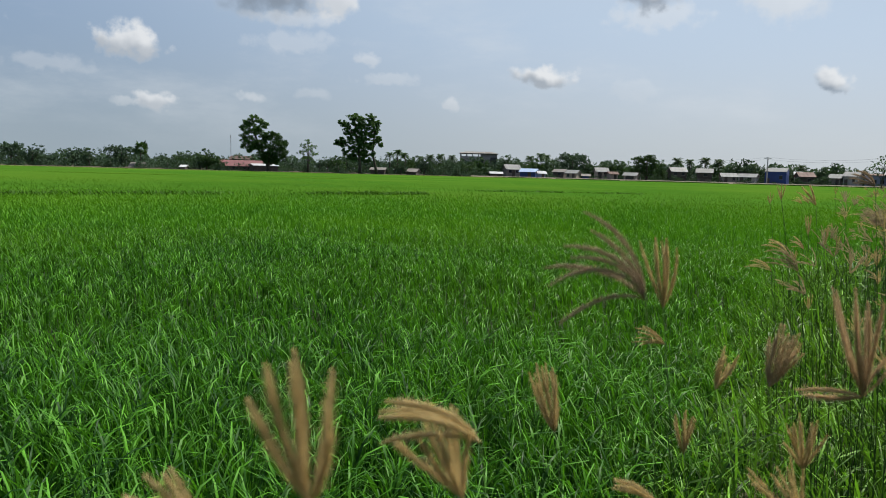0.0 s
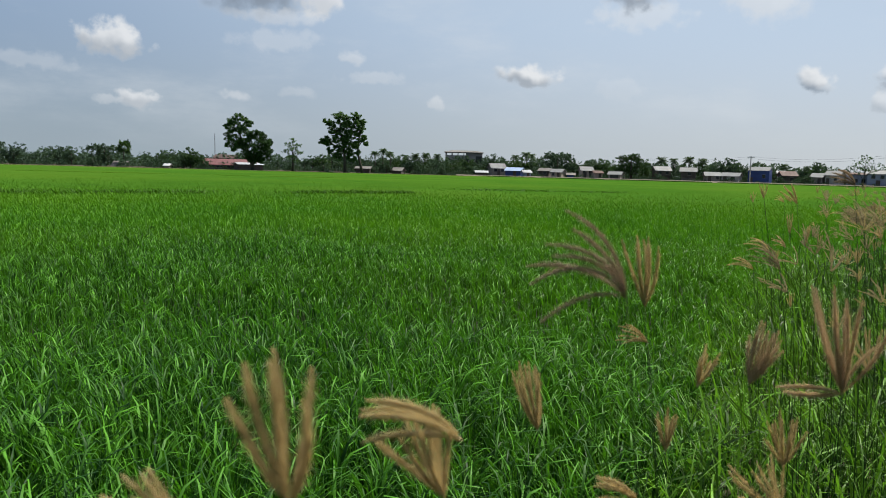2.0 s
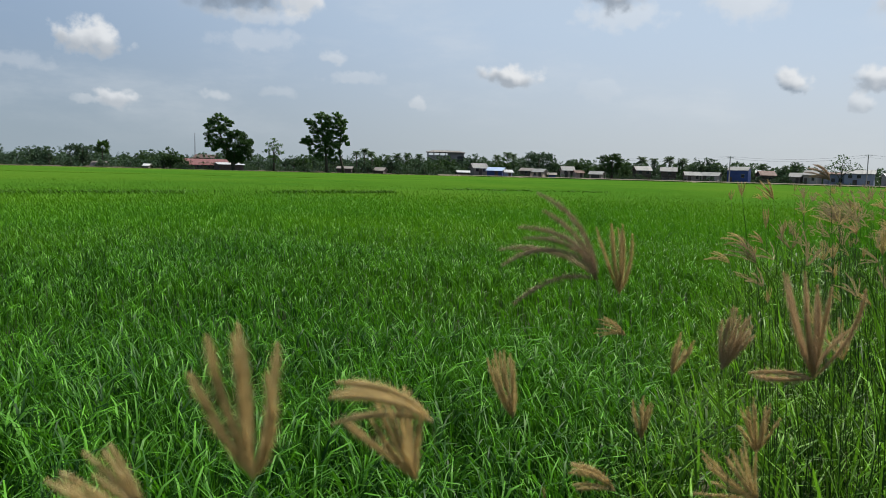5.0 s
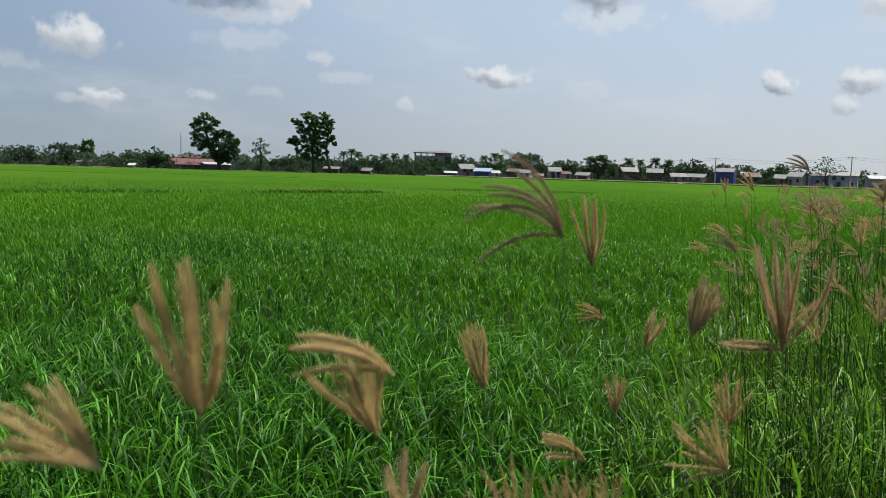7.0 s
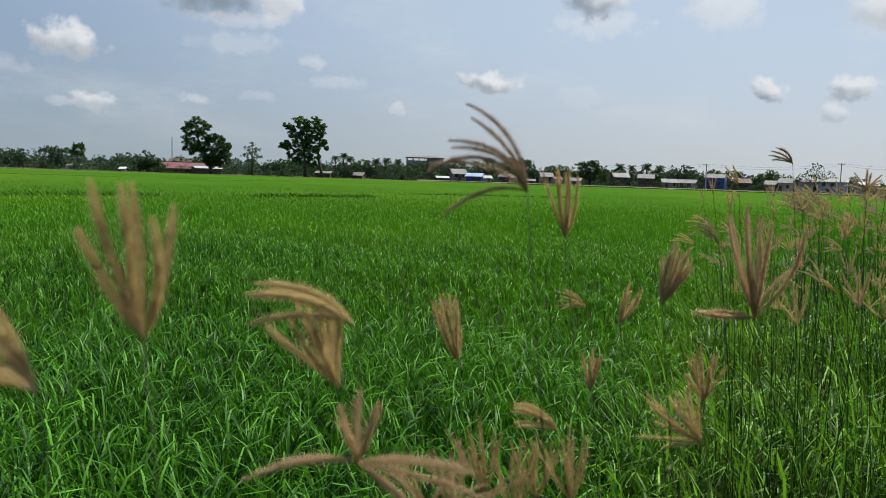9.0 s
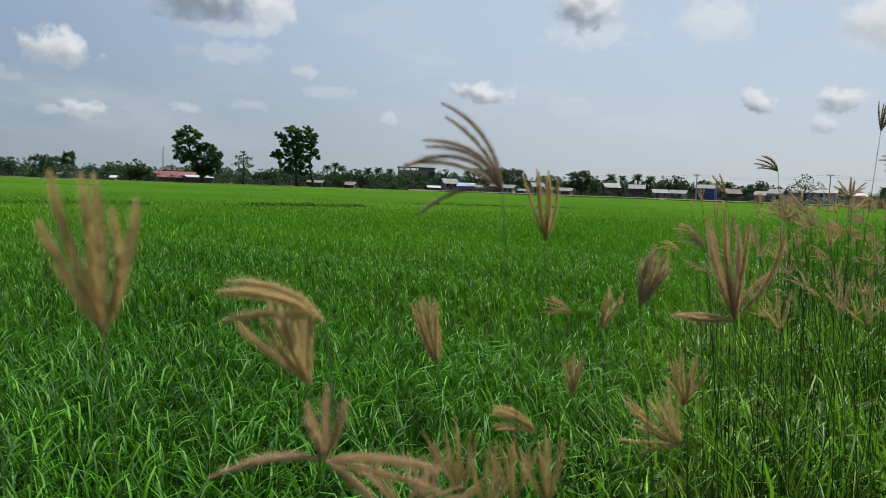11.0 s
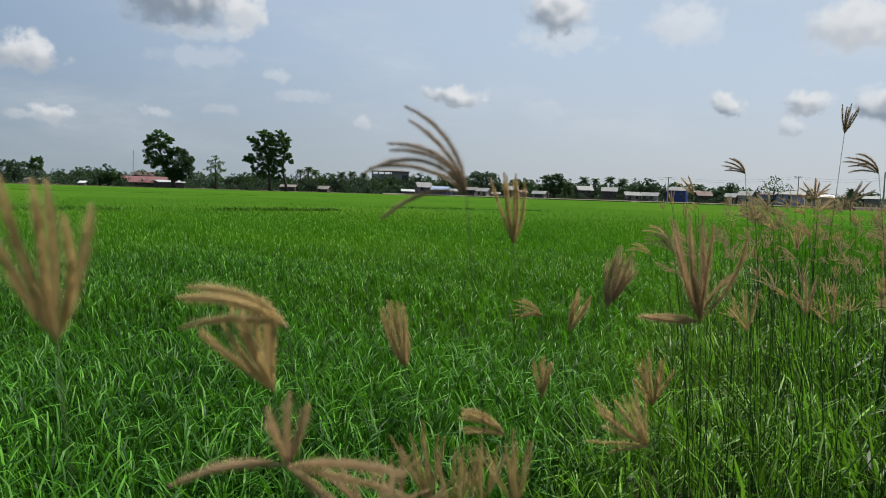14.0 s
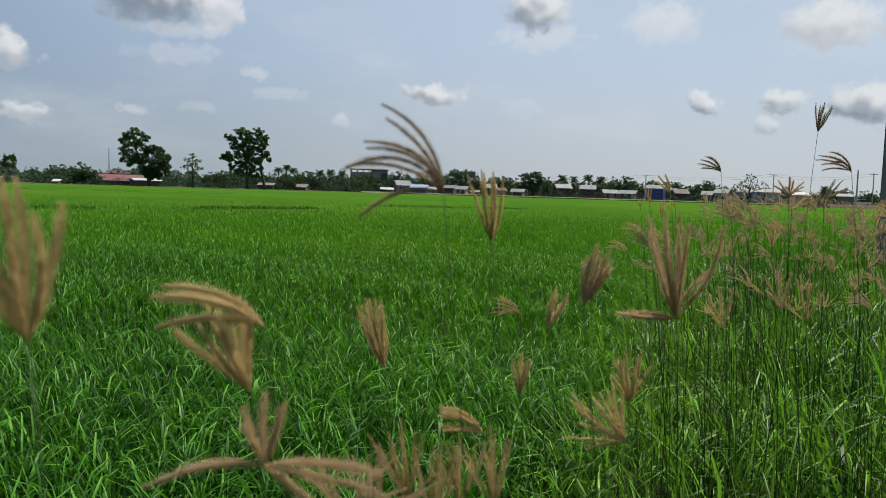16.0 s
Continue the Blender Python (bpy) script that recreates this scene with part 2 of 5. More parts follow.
GLASS_DARK = material("dark_opening", [(0.015, 0.016, 0.018), (0.03, 0.032, 0.035)], 0.25, 0.8)
TIN = material("grey_tin_roof", [(0.112, 0.120, 0.122), (0.188, 0.195, 0.198)], 0.5, 0.6, gloss=0.2)
TIN_WHITE = material("white_tin_roof", [(0.30, 0.315, 0.33), (0.42, 0.435, 0.45)], 0.45, 0.5, gloss=0.2)
TIN_BLUE = material("pale_blue_tin_roof", [(0.20, 0.28, 0.44), (0.30, 0.38, 0.52)], 0.45, 0.5, gloss=0.2)
TIN_RED = material("faded_red_tin_roof", [(0.12, 0.045, 0.048), (0.17, 0.085, 0.085)], 0.6, 0.25, gloss=0.2)
TIN_RUST = material("rusty_tin_roof", [(0.075, 0.042, 0.036), (0.12, 0.075, 0.062)], 0.7, 0.5, gloss=0.2)
TIN_MAROON = material("dull_maroon_roof", [(0.05, 0.03, 0.029), (0.08, 0.052, 0.048)], 0.7, 0.5, gloss=0.2)
TIN_DARK = material("dark_tin_roof", [(0.09, 0.085, 0.08), (0.17, 0.16, 0.15)], 0.6, 0.5, gloss=0.2)
WOOD_GREY = material("grey_weathered_boards", [(0.133, 0.121, 0.109), (0.226, 0.211, 0.187)], 0.8, 0.9, bump=0.3, bump_scale=8)
WOOD_DARK = material("dark_boards", [(0.038, 0.032, 0.028), (0.084, 0.070, 0.059)], 0.8, 0.9, bump=0.3, bump_scale=8)
PINKWALL = material("pale_pink_plaster", [(0.307, 0.240, 0.202), (0.403, 0.336, 0.288)], 0.85, 0.6)
WHITEWALL = material("grubby_white_wall", [(0.200, 0.200, 0.189), (0.325, 0.325, 0.315)], 0.8, 0.6)
BEIGEWALL = material("beige_matting_wall", [(0.229, 0.198, 0.157), (0.354, 0.323, 0.261)], 0.85, 0.8)
BLUEWALL = material("bright_blue_sheet_wall", [(0.006, 0.028, 0.140), (0.014, 0.048, 0.200)], 0.55, 0.5)
BLUEGREYWALL = material("blue_grey_wall", [(0.146, 0.186, 0.267), (0.243, 0.284, 0.365)], 0.7, 0.6)
STEEL = material("galvanised_steel", [(0.25, 0.25, 0.26), (0.4, 0.4, 0.41)], 0.5, 1.0, metal=0.6)
CABLE = material("black_cable", [(0.02, 0.02, 0.02), (0.03, 0.03, 0.03)], 0.6)
PAINT_WHITE = material("white_car_paint", [(0.72, 0.73, 0.74), (0.8, 0.8, 0.8)], 0.3, 0.5)
RUBBER = material("black_rubber", [(0.015, 0.015, 0.015), (0.03, 0.03, 0.03)], 0.8, 3)


# ---------------------------------------------------------------- mesh tools
rng = np.random.default_rng(7)


def tri_mesh(name, verts, tris, mat):
    """A mesh of triangles from arrays."""
    me = bpy.data.meshes.new(name)
    n, k = len(verts), len(tris)
    me.vertices.add(n)
    me.vertices.foreach_set("co", np.asarray(verts, np.float32).ravel())
    me.loops.add(k * 3)
    me.loops.foreach_set("vertex_index", np.asarray(tris, np.int32).ravel())
    me.polygons.add(k)
    me.polygons.foreach_set("loop_start", np.arange(0, k * 3, 3, dtype=np.int32))
    me.update(calc_edges=True)
    me.materials.append(mat)
    return me


def part(name, bm, mat, parent=None, label="", smooth=False):
    me = bpy.data.meshes.new(name)
    if smooth:
        for face in bm.faces:
            face.smooth = True
    bm.to_mesh(me)
    bm.free()
    me.materials.append(mat)
    ob = new(name, me)
    ob.parent = parent
    if label:
        ob["label"] = label
    return ob


def part_mesh(name, me, parent=None, label=""):
    ob = new(name, me)
    ob.parent = parent
    if label:
        ob["label"] = label
    return ob


def box(bm, x0, x1, y0, y1, z0, z1):
    m = Matrix.Translation(((x0 + x1) / 2, (y0 + y1) / 2, (z0 + z1) / 2)) @ Matrix.Diagonal((x1 - x0, y1 - y0, z1 - z0, 1))
    return bmesh.ops.create_cube(bm, size=1.0, matrix=m)


def tube(bm, points, radii, sides=8):
    """A tapered tube along points."""
    rings = []
    points = [Vector(p) for p in points]
    for i, p in enumerate(points):
        a, b = points[max(i - 1, 0)], points[min(i + 1, len(points) - 1)]
        along = (b - a).normalized()
        side = along.cross(Vector((0, 1, 0.13))).normalized()
        up = side.cross(along)
        rings.append([bm.verts.new(p + (side * math.cos(k * math.tau / sides) + up * math.sin(k * math.tau / sides)) * radii[i])
                      for k in range(sides)])
    for r, s in zip(rings, rings[1:]):
        for k in range(sides):
            bm.faces.new((r[k], r[(k + 1) % sides], s[(k + 1) % sides], s[k]))
    bm.faces.new(rings[0][::-1])
    bm.faces.new(rings[-1])


def blades(base, height, turn, lean, droop, width, segs):
    """Curved, tapering leaf blades: arrays of bases, heights, heading of the lean, its reach, how far the tip hangs, widths."""
    n = len(base)
    hx, hy = np.cos(turn), np.sin(turn)
    twist = turn + np.pi / 2 + rng.normal(0, 0.5, n)
    wx, wy = np.cos(twist), np.sin(twist)
    per = segs * 2 + 1
    v = np.zeros((n, per, 3), np.float32)
    for k in range(segs + 1):
        s = k / segs
        c = base.copy()
        out = lean * s ** 1.7
        c[:, 0] += hx * out
        c[:, 1] += hy * out
        c[:, 2] += height * (s * (1 + droop) - droop * s ** 3)
        if k == segs:
            v[:, per - 1] = c
        else:
            w = width * (0.55 + 0.45 * math.sin(math.pi * min(1, s * 1.5 + 0.15))) * (1 - 0.35 * s) / 2
            for j, sign in ((0, 1), (1, -1)):
                v[:, 2 * k + j, 0] = c[:, 0] + sign * wx * w
                v[:, 2 * k + j, 1] = c[:, 1] + sign * wy * w
                v[:, 2 * k + j, 2] = c[:, 2]
    pattern = []
    for k in range(segs - 1):
        a = 2 * k
        pattern += [(a, a + 1, a + 3), (a, a + 3, a + 2)]
    pattern.append((per - 3, per - 2, per - 1))
    tris = (np.array(pattern)[None] + (np.arange(n) * per)[:, None, None]).reshape(-1, 3)
    return v.reshape(-1, 3), tris


def arching(base, length, turn, start, bend, width, segs, top=None, knee=1.6):
    """Leaves that rise, arch over and hang: heading, angle from upright at the base, whole bend, all in radians.
    With top given, each base is moved up or down so that the arch's crest is at that height. knee: how near the tip it bends."""
    n = len(base)
    hx, hy = np.cos(turn), np.sin(turn)
    skew = turn + np.pi / 2 + rng.normal(0, 0.3, n)
    out, up = np.zeros((segs + 1, n)), np.zeros((segs + 1, n))
    for k in range(segs):
        a = start + bend * ((k + 0.5) / segs) ** knee
        out[k + 1] = out[k] + np.sin(a) * length / segs
        up[k + 1] = up[k] + np.cos(a) * length / segs
    base = base.copy()
    if top is not None:
        base[:, 2] = np.maximum(0.0, top - up.max(0))
    per = segs * 2 + 1
    v = np.zeros((n, per, 3), np.float32)
    for k in range(segs + 1):
        c = np.stack([base[:, 0] + hx * out[k], base[:, 1] + hy * out[k], base[:, 2] + up[k]], 1)
        s = k / segs
        if k == segs:
            v[:, per - 1] = c
            break
        w = width * min(1.0, 0.5 + 1.6 * s) * min(1.0, 1.9 * (1 - s) ** 0.8) / 2
        side = np.stack([np.cos(skew + 0.5 * s) * w, np.sin(skew + 0.5 * s) * w, 0.25 * w], 1)
        v[:, 2 * k] = c + side
        v[:, 2 * k + 1] = c - side
    pattern = []
    for k in range(segs - 1):
        a = 2 * k
        pattern += [(a, a + 1, a + 3), (a, a + 3, a + 2)]
    pattern.append((per - 3, per - 2, per - 1))
    tris = (np.array(pattern)[None] + (np.arange(n) * per)[:, None, None]).reshape(-1, 3)
    return v.reshape(-1, 3), tris


def joined(pieces):
    vs, ts, start = [], [], 0
    for v, t in pieces:
        vs.append(v)
        ts.append(t + start)
        start += len(v)
    return np.concatenate(vs), np.concatenate(ts)


def leaf_cloud(centres, size, flat=0.5):
    """Small folded leaves (two triangles) with random turns round the centres."""
    n = len(centres)
    a = rng.normal(size=(n, 3))
    a /= np.linalg.norm(a, axis=1, keepdims=True)
    b = rng.normal(size=(n, 3))
    b[:, 2] *= flat
    b -= a * (a * b).sum(1, keepdims=True)
    b /= np.linalg.norm(b, axis=1, keepdims=True)
    s = size * rng.uniform(0.6, 1.35, (n, 1))
    v = np.stack([centres - a * s * 0.5, centres + b * s * 0.3, centres + a * s * 0.5, centres - b * s * 0.28], 1)
    tris = (np.array([(0, 1, 2), (0, 2, 3)])[None] + (np.arange(n) * 4)[:, None, None]).reshape(-1, 3)
    return v.reshape(-1, 3), tris


# ---------------------------------------------------------------- ground
BANK_AZ = 29.0
BC, BS = math.cos(radians(BANK_AZ)), math.sin(radians(BANK_AZ))
BANK_EDGE = -0.85
BANK_END = 11.5


def bank_side(x, y):
    """Metres to the right of the bank's line."""
    return x * BC - y * BS


def bank_height(s):
    k = np.clip((s + 1.15) / 0.9, 0, 1)
    k2 = np.clip((3.2 - s) / 1.0, 0, 1)
    return 0.45 * k * k * (3 - 2 * k) * k2 * k2 * (3 - 2 * k2)


def sheet(name, xs, ys, height, mat):
    bm = bmesh.new()
    grid = [[bm.verts.new((x, y, height(x, y))) for x in xs] for y in ys]
    for r, s in zip(grid, grid[1:]):
        for i in range(len(xs) - 1):
            bm.faces.new((r[i], r[i + 1], s[i + 1], s[i]))
    return part(name, bm, mat, smooth=True)


ground = sheet("ground", [-4500, -900, -300, -120, -40, 0, 40, 120, 300, 900, 4500],
               [-4500, -900, -200, -40, 0, 40, 120, 200, 300, 900, 4500], lambda x, y: 0.0, MUD)
tagged(ground, "flat dark green paddy mud reaching to the horizon", "ground", kind="structure")


def build_bank():
    bm = bmesh.new()
    rows = []
    for i in range(51):
        u = -6 + i * 0.36
        row = []
        for k in range(15):
            s = -1.2 + k * 0.32
            wob = 0.05 * noise.noise(Vector((u * 0.6, s * 1.3, 0)))
            z = float(bank_height(s) * np.clip((12 - u) / 3, 0, 1)) + (wob if 0 < k < 14 and i < 46 else 0.004)
            row.append(bm.verts.new((s * BC + u * BS, -s * BS + u * BC, z + 0.004)))
        rows.append(row)
    for r, q in zip(rows, rows[1:]):
        for i in range(14):
            bm.faces.new((r[i], r[i + 1], q[i + 1], q[i]))
    return tagged(part("bank", bm, SOIL, smooth=True), "low earth bank beside the paddy, grown over with weeds", "bank", kind="structure")


build_bank()


def arc_strip(name, az0, az1, profile, mat, step=1.0):
    """A strip round the field: profile is a list of distance and height."""
    bm = bmesh.new()
    rows = []
    a = az0
    while a <= az1 + 1e-6:
        rows.append([bm.verts.new(spot(a, d / math.cos(radians(min(abs(a), 30) * 0.25)), z)) for d, z in profile])
        a += step
    for r, q in zip(rows, rows[1:]):
        for i in range(len(profile) - 1):
            bm.faces.new((r[i], r[i + 1], q[i + 1], q[i]))
    return part(name, bm, mat, smooth=False)


# the village road on its embankment, and the yards behind it
tagged(arc_strip("road", 2, 37, [(193, 0.0), (195, 0.78), (199, 0.80), (200, 0.5)], EARTH), "pale dusty earth road on a low embankment", "road", kind="structure")
tagged(arc_strip("yard", -40, 46, [(200.2, 0.45), (225, 0.5), (300, 0.6), (420, 0.2)], REDSOIL, 2.0), "trodden brown earth of the village yards", "ground", kind="structure")
tagged(arc_strip("earth_mound", 32.5, 44, [(158, 0.0), (161, 0.9), (166, 1.1), (176, 0.4)], REDSOIL), "heaped brown earth at the field's end", "earth", kind="structure")

# ---------------------------------------------------------------- rice
WIND = math.pi          # leaves bend towards -x


def scatter(r0, r1, az0, az1, per_m2):
    area = radians(az1 - az0) / 2 * (r1 * r1 - r0 * r0)
    n = int(area * per_m2)
    r = np.sqrt(rng.uniform(r0 * r0, r1 * r1, n))
    a = np.radians(rng.uniform(az0, az1, n))
    return np.stack([r * np.sin(a), r * np.cos(a)], 1)


def field_lift(x, y):
    """Slow swell of the canopy's height."""
    return 0.035 * np.sin(x * 0.9 + 1.3 * np.sin(y * 0.5)) * np.sin(y * 0.7 + x * 0.2) + 0.025 * np.sin(x * 2.3 + y * 1.7)


def rice_zone(r0, r1, az0, az1, per_m2, width, segs, hills=0.0, rough=1.0, reach=(0.30, 0.52), fade=(0.0, 0.0), stiff=0.3, curl=(30, 165), knee=1.6, start=(2, 22)):
    p = scatter(r0, r1, az0, az1, per_m2)
    if hills:
        # leaves stand in tufts
        cell = np.round(p / hills)
        jit = np.stack([np.sin(cell[:, 0] * 12.9898 + cell[:, 1] * 78.233) * 43758.5453,
                        np.sin(cell[:, 0] * 39.346 + cell[:, 1] * 11.135) * 24634.6345], 1)
        jit = jit - np.floor(jit)
        centre = (cell + (jit - 0.5) * 0.7) * hills
        p = centre + (p - cell * hills) * 0.5
    r = np.hypot(p[:, 0], p[:, 1])
    keep = rng.random(len(p)) < (np.clip((r - r0) / fade[0], 0, 1) if fade[0] else 1.0) * (np.clip((r1 - r) / fade[1], 0, 1) if fade[1] else 1.0)
    p = p[keep]
    s = bank_side(p[:, 0], p[:, 1])
    p = p[(s < BANK_EDGE + 0.35 + 0.15 * np.sin(p[:, 1] * 3)) | (np.hypot(p[:, 0], p[:, 1]) > BANK_END + 0.8 * np.sin(p[:, 0] * 2))]
    n = len(p)
    base = np.zeros((n, 3), np.float32)
    base[:, :2] = p
    top = CANOPY + field_lift(p[:, 0], p[:, 1]) * np.clip(1.3 - np.hypot(p[:, 0], p[:, 1]) / 14, 0.08, 0.8) + (0.035 - rng.exponential(0.065, n)) * rough
    turn = rng.uniform(0, 2 * np.pi, n)
    turn = np.where(rng.random(n) < 0.35, WIND + rng.normal(0, 0.8, n), turn)
    bend = np.radians(rng.uniform(*curl, n))
    upright = rng.random(n) < stiff
    bend = np.where(upright, bend * 0.2, bend)
    return arching(base, rng.uniform(*reach, n), turn, np.radians(rng.uniform(*start, n)), bend, width * rng.uniform(0.7, 1.3, n), segs, top, knee)


def build_rice():
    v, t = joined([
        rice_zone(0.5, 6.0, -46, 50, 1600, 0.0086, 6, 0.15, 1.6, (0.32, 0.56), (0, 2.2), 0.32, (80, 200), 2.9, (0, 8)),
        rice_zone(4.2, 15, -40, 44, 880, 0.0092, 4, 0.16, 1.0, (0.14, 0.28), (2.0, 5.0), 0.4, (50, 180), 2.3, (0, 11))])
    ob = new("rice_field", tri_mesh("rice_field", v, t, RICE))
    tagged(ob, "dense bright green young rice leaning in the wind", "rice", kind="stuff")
    v, t = rice_zone(8.5, 38, -38, 42, 225, 0.0165, 2, 0.17, 0.42, (0.13, 0.26), (5.0, 16.0), 0.6, (20, 120))
    ob = new("rice_field", tri_mesh("rice_tips", v, t, RICE_MID))
    tagged(ob, "dense fine green leaf tips of young rice", "rice", kind="stuff")
    zones = [rice_zone(22, 80, -37, 41, 26, 0.026, 2, 0, 0.30, (0.16, 0.28), (14.0, 25.0), 0.6, (20, 110)),
             rice_zone(60, 193, -36, 40, 1.4, 0.07, 2, 0, 0.25, (0.3, 0.5), (20.0, 0), 0.5),
             rice_zone(3.5, 40, -75, -38, 25, 0.03, 2), rice_zone(10, 80, 60, 88, 5, 0.05, 2),
             rice_zone(0.9, 9, -205, -46, 150, 0.03, 2)]
    v, t = joined(zones)
    ob = new("rice_field", tri_mesh("rice_canopy", v, t, RICE_FAR))
    tagged(ob, "even yellow-green canopy of young rice farther off", "rice", kind="stuff")
    # beyond the reach of single leaves the leaf tips close to one even surface
    ob = arc_strip("rice_canopy", -80, 88, [(13.5, 0.02), (17, CANOPY - 0.15), (28, CANOPY - 0.09), (45, CANOPY - 0.05), (80, CANOPY - 0.02), (140, CANOPY), (186, CANOPY), (187, 0.02)], RICE_SHEET, 2.0)
    tagged(ob, "closed even green canopy of the far rice field", "rice", kind="stuff")


build_rice()


def build_bund(a, b, height, per_m, width, name, label, mat=BUND, deep=0.5):
    """A ragged line of taller grass along a bund."""
    length = (b - a).length
    n = int(length * per_m)
    k = rng.random(n)
    gaps = np.sin(k * length * 0.8) + np.sin(k * length * 0.31 + 1) + rng.normal(0, 0.5, n)
    k = k[gaps > -0.7]
    n = len(k)
    base = np.zeros((n, 3), np.float32)
    base[:, 0] = a.x + (b.x - a.x) * k + rng.normal(0, deep, n)
    base[:, 1] = a.y + (b.y - a.y) * k + rng.normal(0, deep, n)
    base[:, 2] = 0.02
    v, t = arching(base, height * rng.uniform(0.7, 1.15, n), WIND + rng.normal(0, 1.4, n), rng.uniform(0.1, 0.4, n), rng.uniform(0.4, 2.2, n),
                   width * rng.uniform(0.7, 1.3, n), 3, 0.95 * height * rng.uniform(0.86, 1.06, n))
    tagged(new(name, tri_mesh(name, v, t, mat)), label, "grass", kind="stuff")


build_bund(spot(-37, 28), spot(-1, 37), 0.60, 130, 0.026, "bund_grass", "ragged darker grass along a low field bund", BUND, 0.15)
build_bund(spot(-36, 90), spot(-6, 84), 0.58, 60, 0.07, "bund_grass", "ragged grass along a far field bund", RICE_FAR)
build_bund(spot(3, 46), spot(14, 50), 0.56, 60, 0.05, "bund_grass", "broken line of darker grass in the rice")
build_bund(spot(-40, 190), spot(1, 189), 0.62, 64, 0.18, "verge_grass", "pale dry grass along the field's far edge", DRYGRASS, 1.5)
build_bund(spot(1, 189), spot(16, 190), 0.62, 52, 0.18, "verge_grass", "pale dry grass along the field's far edge", DRYGRASS, 1.0)
build_bund(spot(4, 193), spot(38, 192), 0.72, 110, 0.2, "verge_weeds", "dark weeds at the foot of the road embankment", BUND, 0.7)


def build_bank_grass():
    n = 37000
    u = rng.uniform(0, 1, n) ** 1.3 * 12.5 - 0.3
    s = rng.uniform(-1.05, 1.7, n)
    x, y = s * BC + u * BS, -s * BS + u * BC
    keep = (np.hypot(x, y) > 0.75) & (y > 0.2)
    x, y, s, u = x[keep], y[keep], s[keep], u[keep]
    n = len(x)
    base = np.stack([x, y, bank_height(s) * np.clip((12 - u) / 3, 0, 1)], 1).astype(np.float32)
    far = np.hypot(x, y)
    high = rng.uniform(0.16, 0.50, n) * (0.8 + 0.3 * np.sin(x * 3.1) * np.sin(y * 2.3))
    high = np.minimum(high, 0.2 + 0.35 * np.clip((far - 0.5) / 1.2, 0, 1))
    extra = 5000
    eu, es = rng.uniform(-5.5, 9, extra), rng.uniform(-1.0, 3.0, extra)
    ex, ey = es * BC + eu * BS, -es * BS + eu * BC
    ok = (np.hypot(ex, ey) > 0.6) & ((eu < 0.3) | (es > 1.6))
    more = np.stack([ex, ey, bank_height(es)], 1)[ok].astype(np.float32)
    base = np.concatenate([base, more])
    far = np.concatenate([far, np.full(len(more), 20.0)])
    high = np.concatenate([high, rng.uniform(0.15, 0.35, len(more))])
    n = len(base)
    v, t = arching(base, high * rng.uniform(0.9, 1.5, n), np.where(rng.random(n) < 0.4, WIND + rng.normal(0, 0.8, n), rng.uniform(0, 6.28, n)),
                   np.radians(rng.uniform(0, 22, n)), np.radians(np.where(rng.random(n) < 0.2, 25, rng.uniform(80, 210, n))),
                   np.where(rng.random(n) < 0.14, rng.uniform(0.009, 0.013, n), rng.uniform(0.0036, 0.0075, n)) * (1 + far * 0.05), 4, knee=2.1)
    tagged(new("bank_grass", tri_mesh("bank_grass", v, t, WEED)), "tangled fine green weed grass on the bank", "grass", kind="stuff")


build_bank_grass()


# ---------------------------------------------------------------- trees
def crown_points(lobes, per, small):
    """Leaves in uneven clumps set round each lobe (x, y, z, radius, height), so that the outline is broken and the sky shows between."""
    pts = []
    for lobe in lobes:
        bx, by, bz, rr = lobe[:4]
        rz = lobe[4] if len(lobe) > 4 else rr * 0.85
        count = int(10 + 10 * min(rr, 3.0))
        d = rng.normal(size=(count, 3))
        d /= np.linalg.norm(d, axis=1, keepdims=True)
        d *= rng.uniform(0.2, 1.12, (count, 1)) ** 0.7
        for c in np.array([bx, by, bz]) + d * np.array([rr, rr, rz]):
            r = rng.uniform(0.2, 0.46) * min(max(rr, 0.9), 2.2) * small
            k = rng.normal(size=(int(per * (0.4 + r) ** 1.5), 3))
            k *= rng.random((len(k), 1)) ** 0.45 / np.linalg.norm(k, axis=1, keepdims=True) * r
            k[:, 2] *= 0.7
            pts.append(c + k)
    return np.concatenate(pts)


def tree(name, label, blobs, trunks, limbs, leaf=0.27, per=85, small=1.0, leaves=None):
    """trunks: lists of points and radii; limbs grow from a trunk point towards a lobe."""
    root = new(name)
    tagged(root, label, "tree")
    for pts, radii in trunks:
        bm = bmesh.new()
        tube(bm, pts, radii, 9)
        part("trunk", bm, BARK, root, smooth=True)
    for a, b, r in limbs:
        a, b = Vector(a), Vector(b)
        mid = a.lerp(b, 0.5) + Vector((rng.normal(0, 0.12), rng.normal(0, 0.12), 0.15)) * (b - a).length * 0.4
        bm = bmesh.new()
        tube(bm, [a, mid, b], [r, r * 0.7, r * 0.3], 6)
        part("limb", bm, BARK, root, smooth=True)
    v, t = leaf_cloud(crown_points(blobs, per, small), leaf)
    part_mesh("crown", tri_mesh("crown", v, t, leaves or LEAF_MID), root)
    return root


def stand(ob, az, d, z=0.0, turn=None, scale=1.0):
    ob.matrix_basis = Matrix.Translation(spot(az, d, z)) @ Matrix.Rotation(radians(-az if turn is None else turn), 4, "Z") @ Matrix.Scale(scale, 4)
    return ob


D_TREE = 184.0
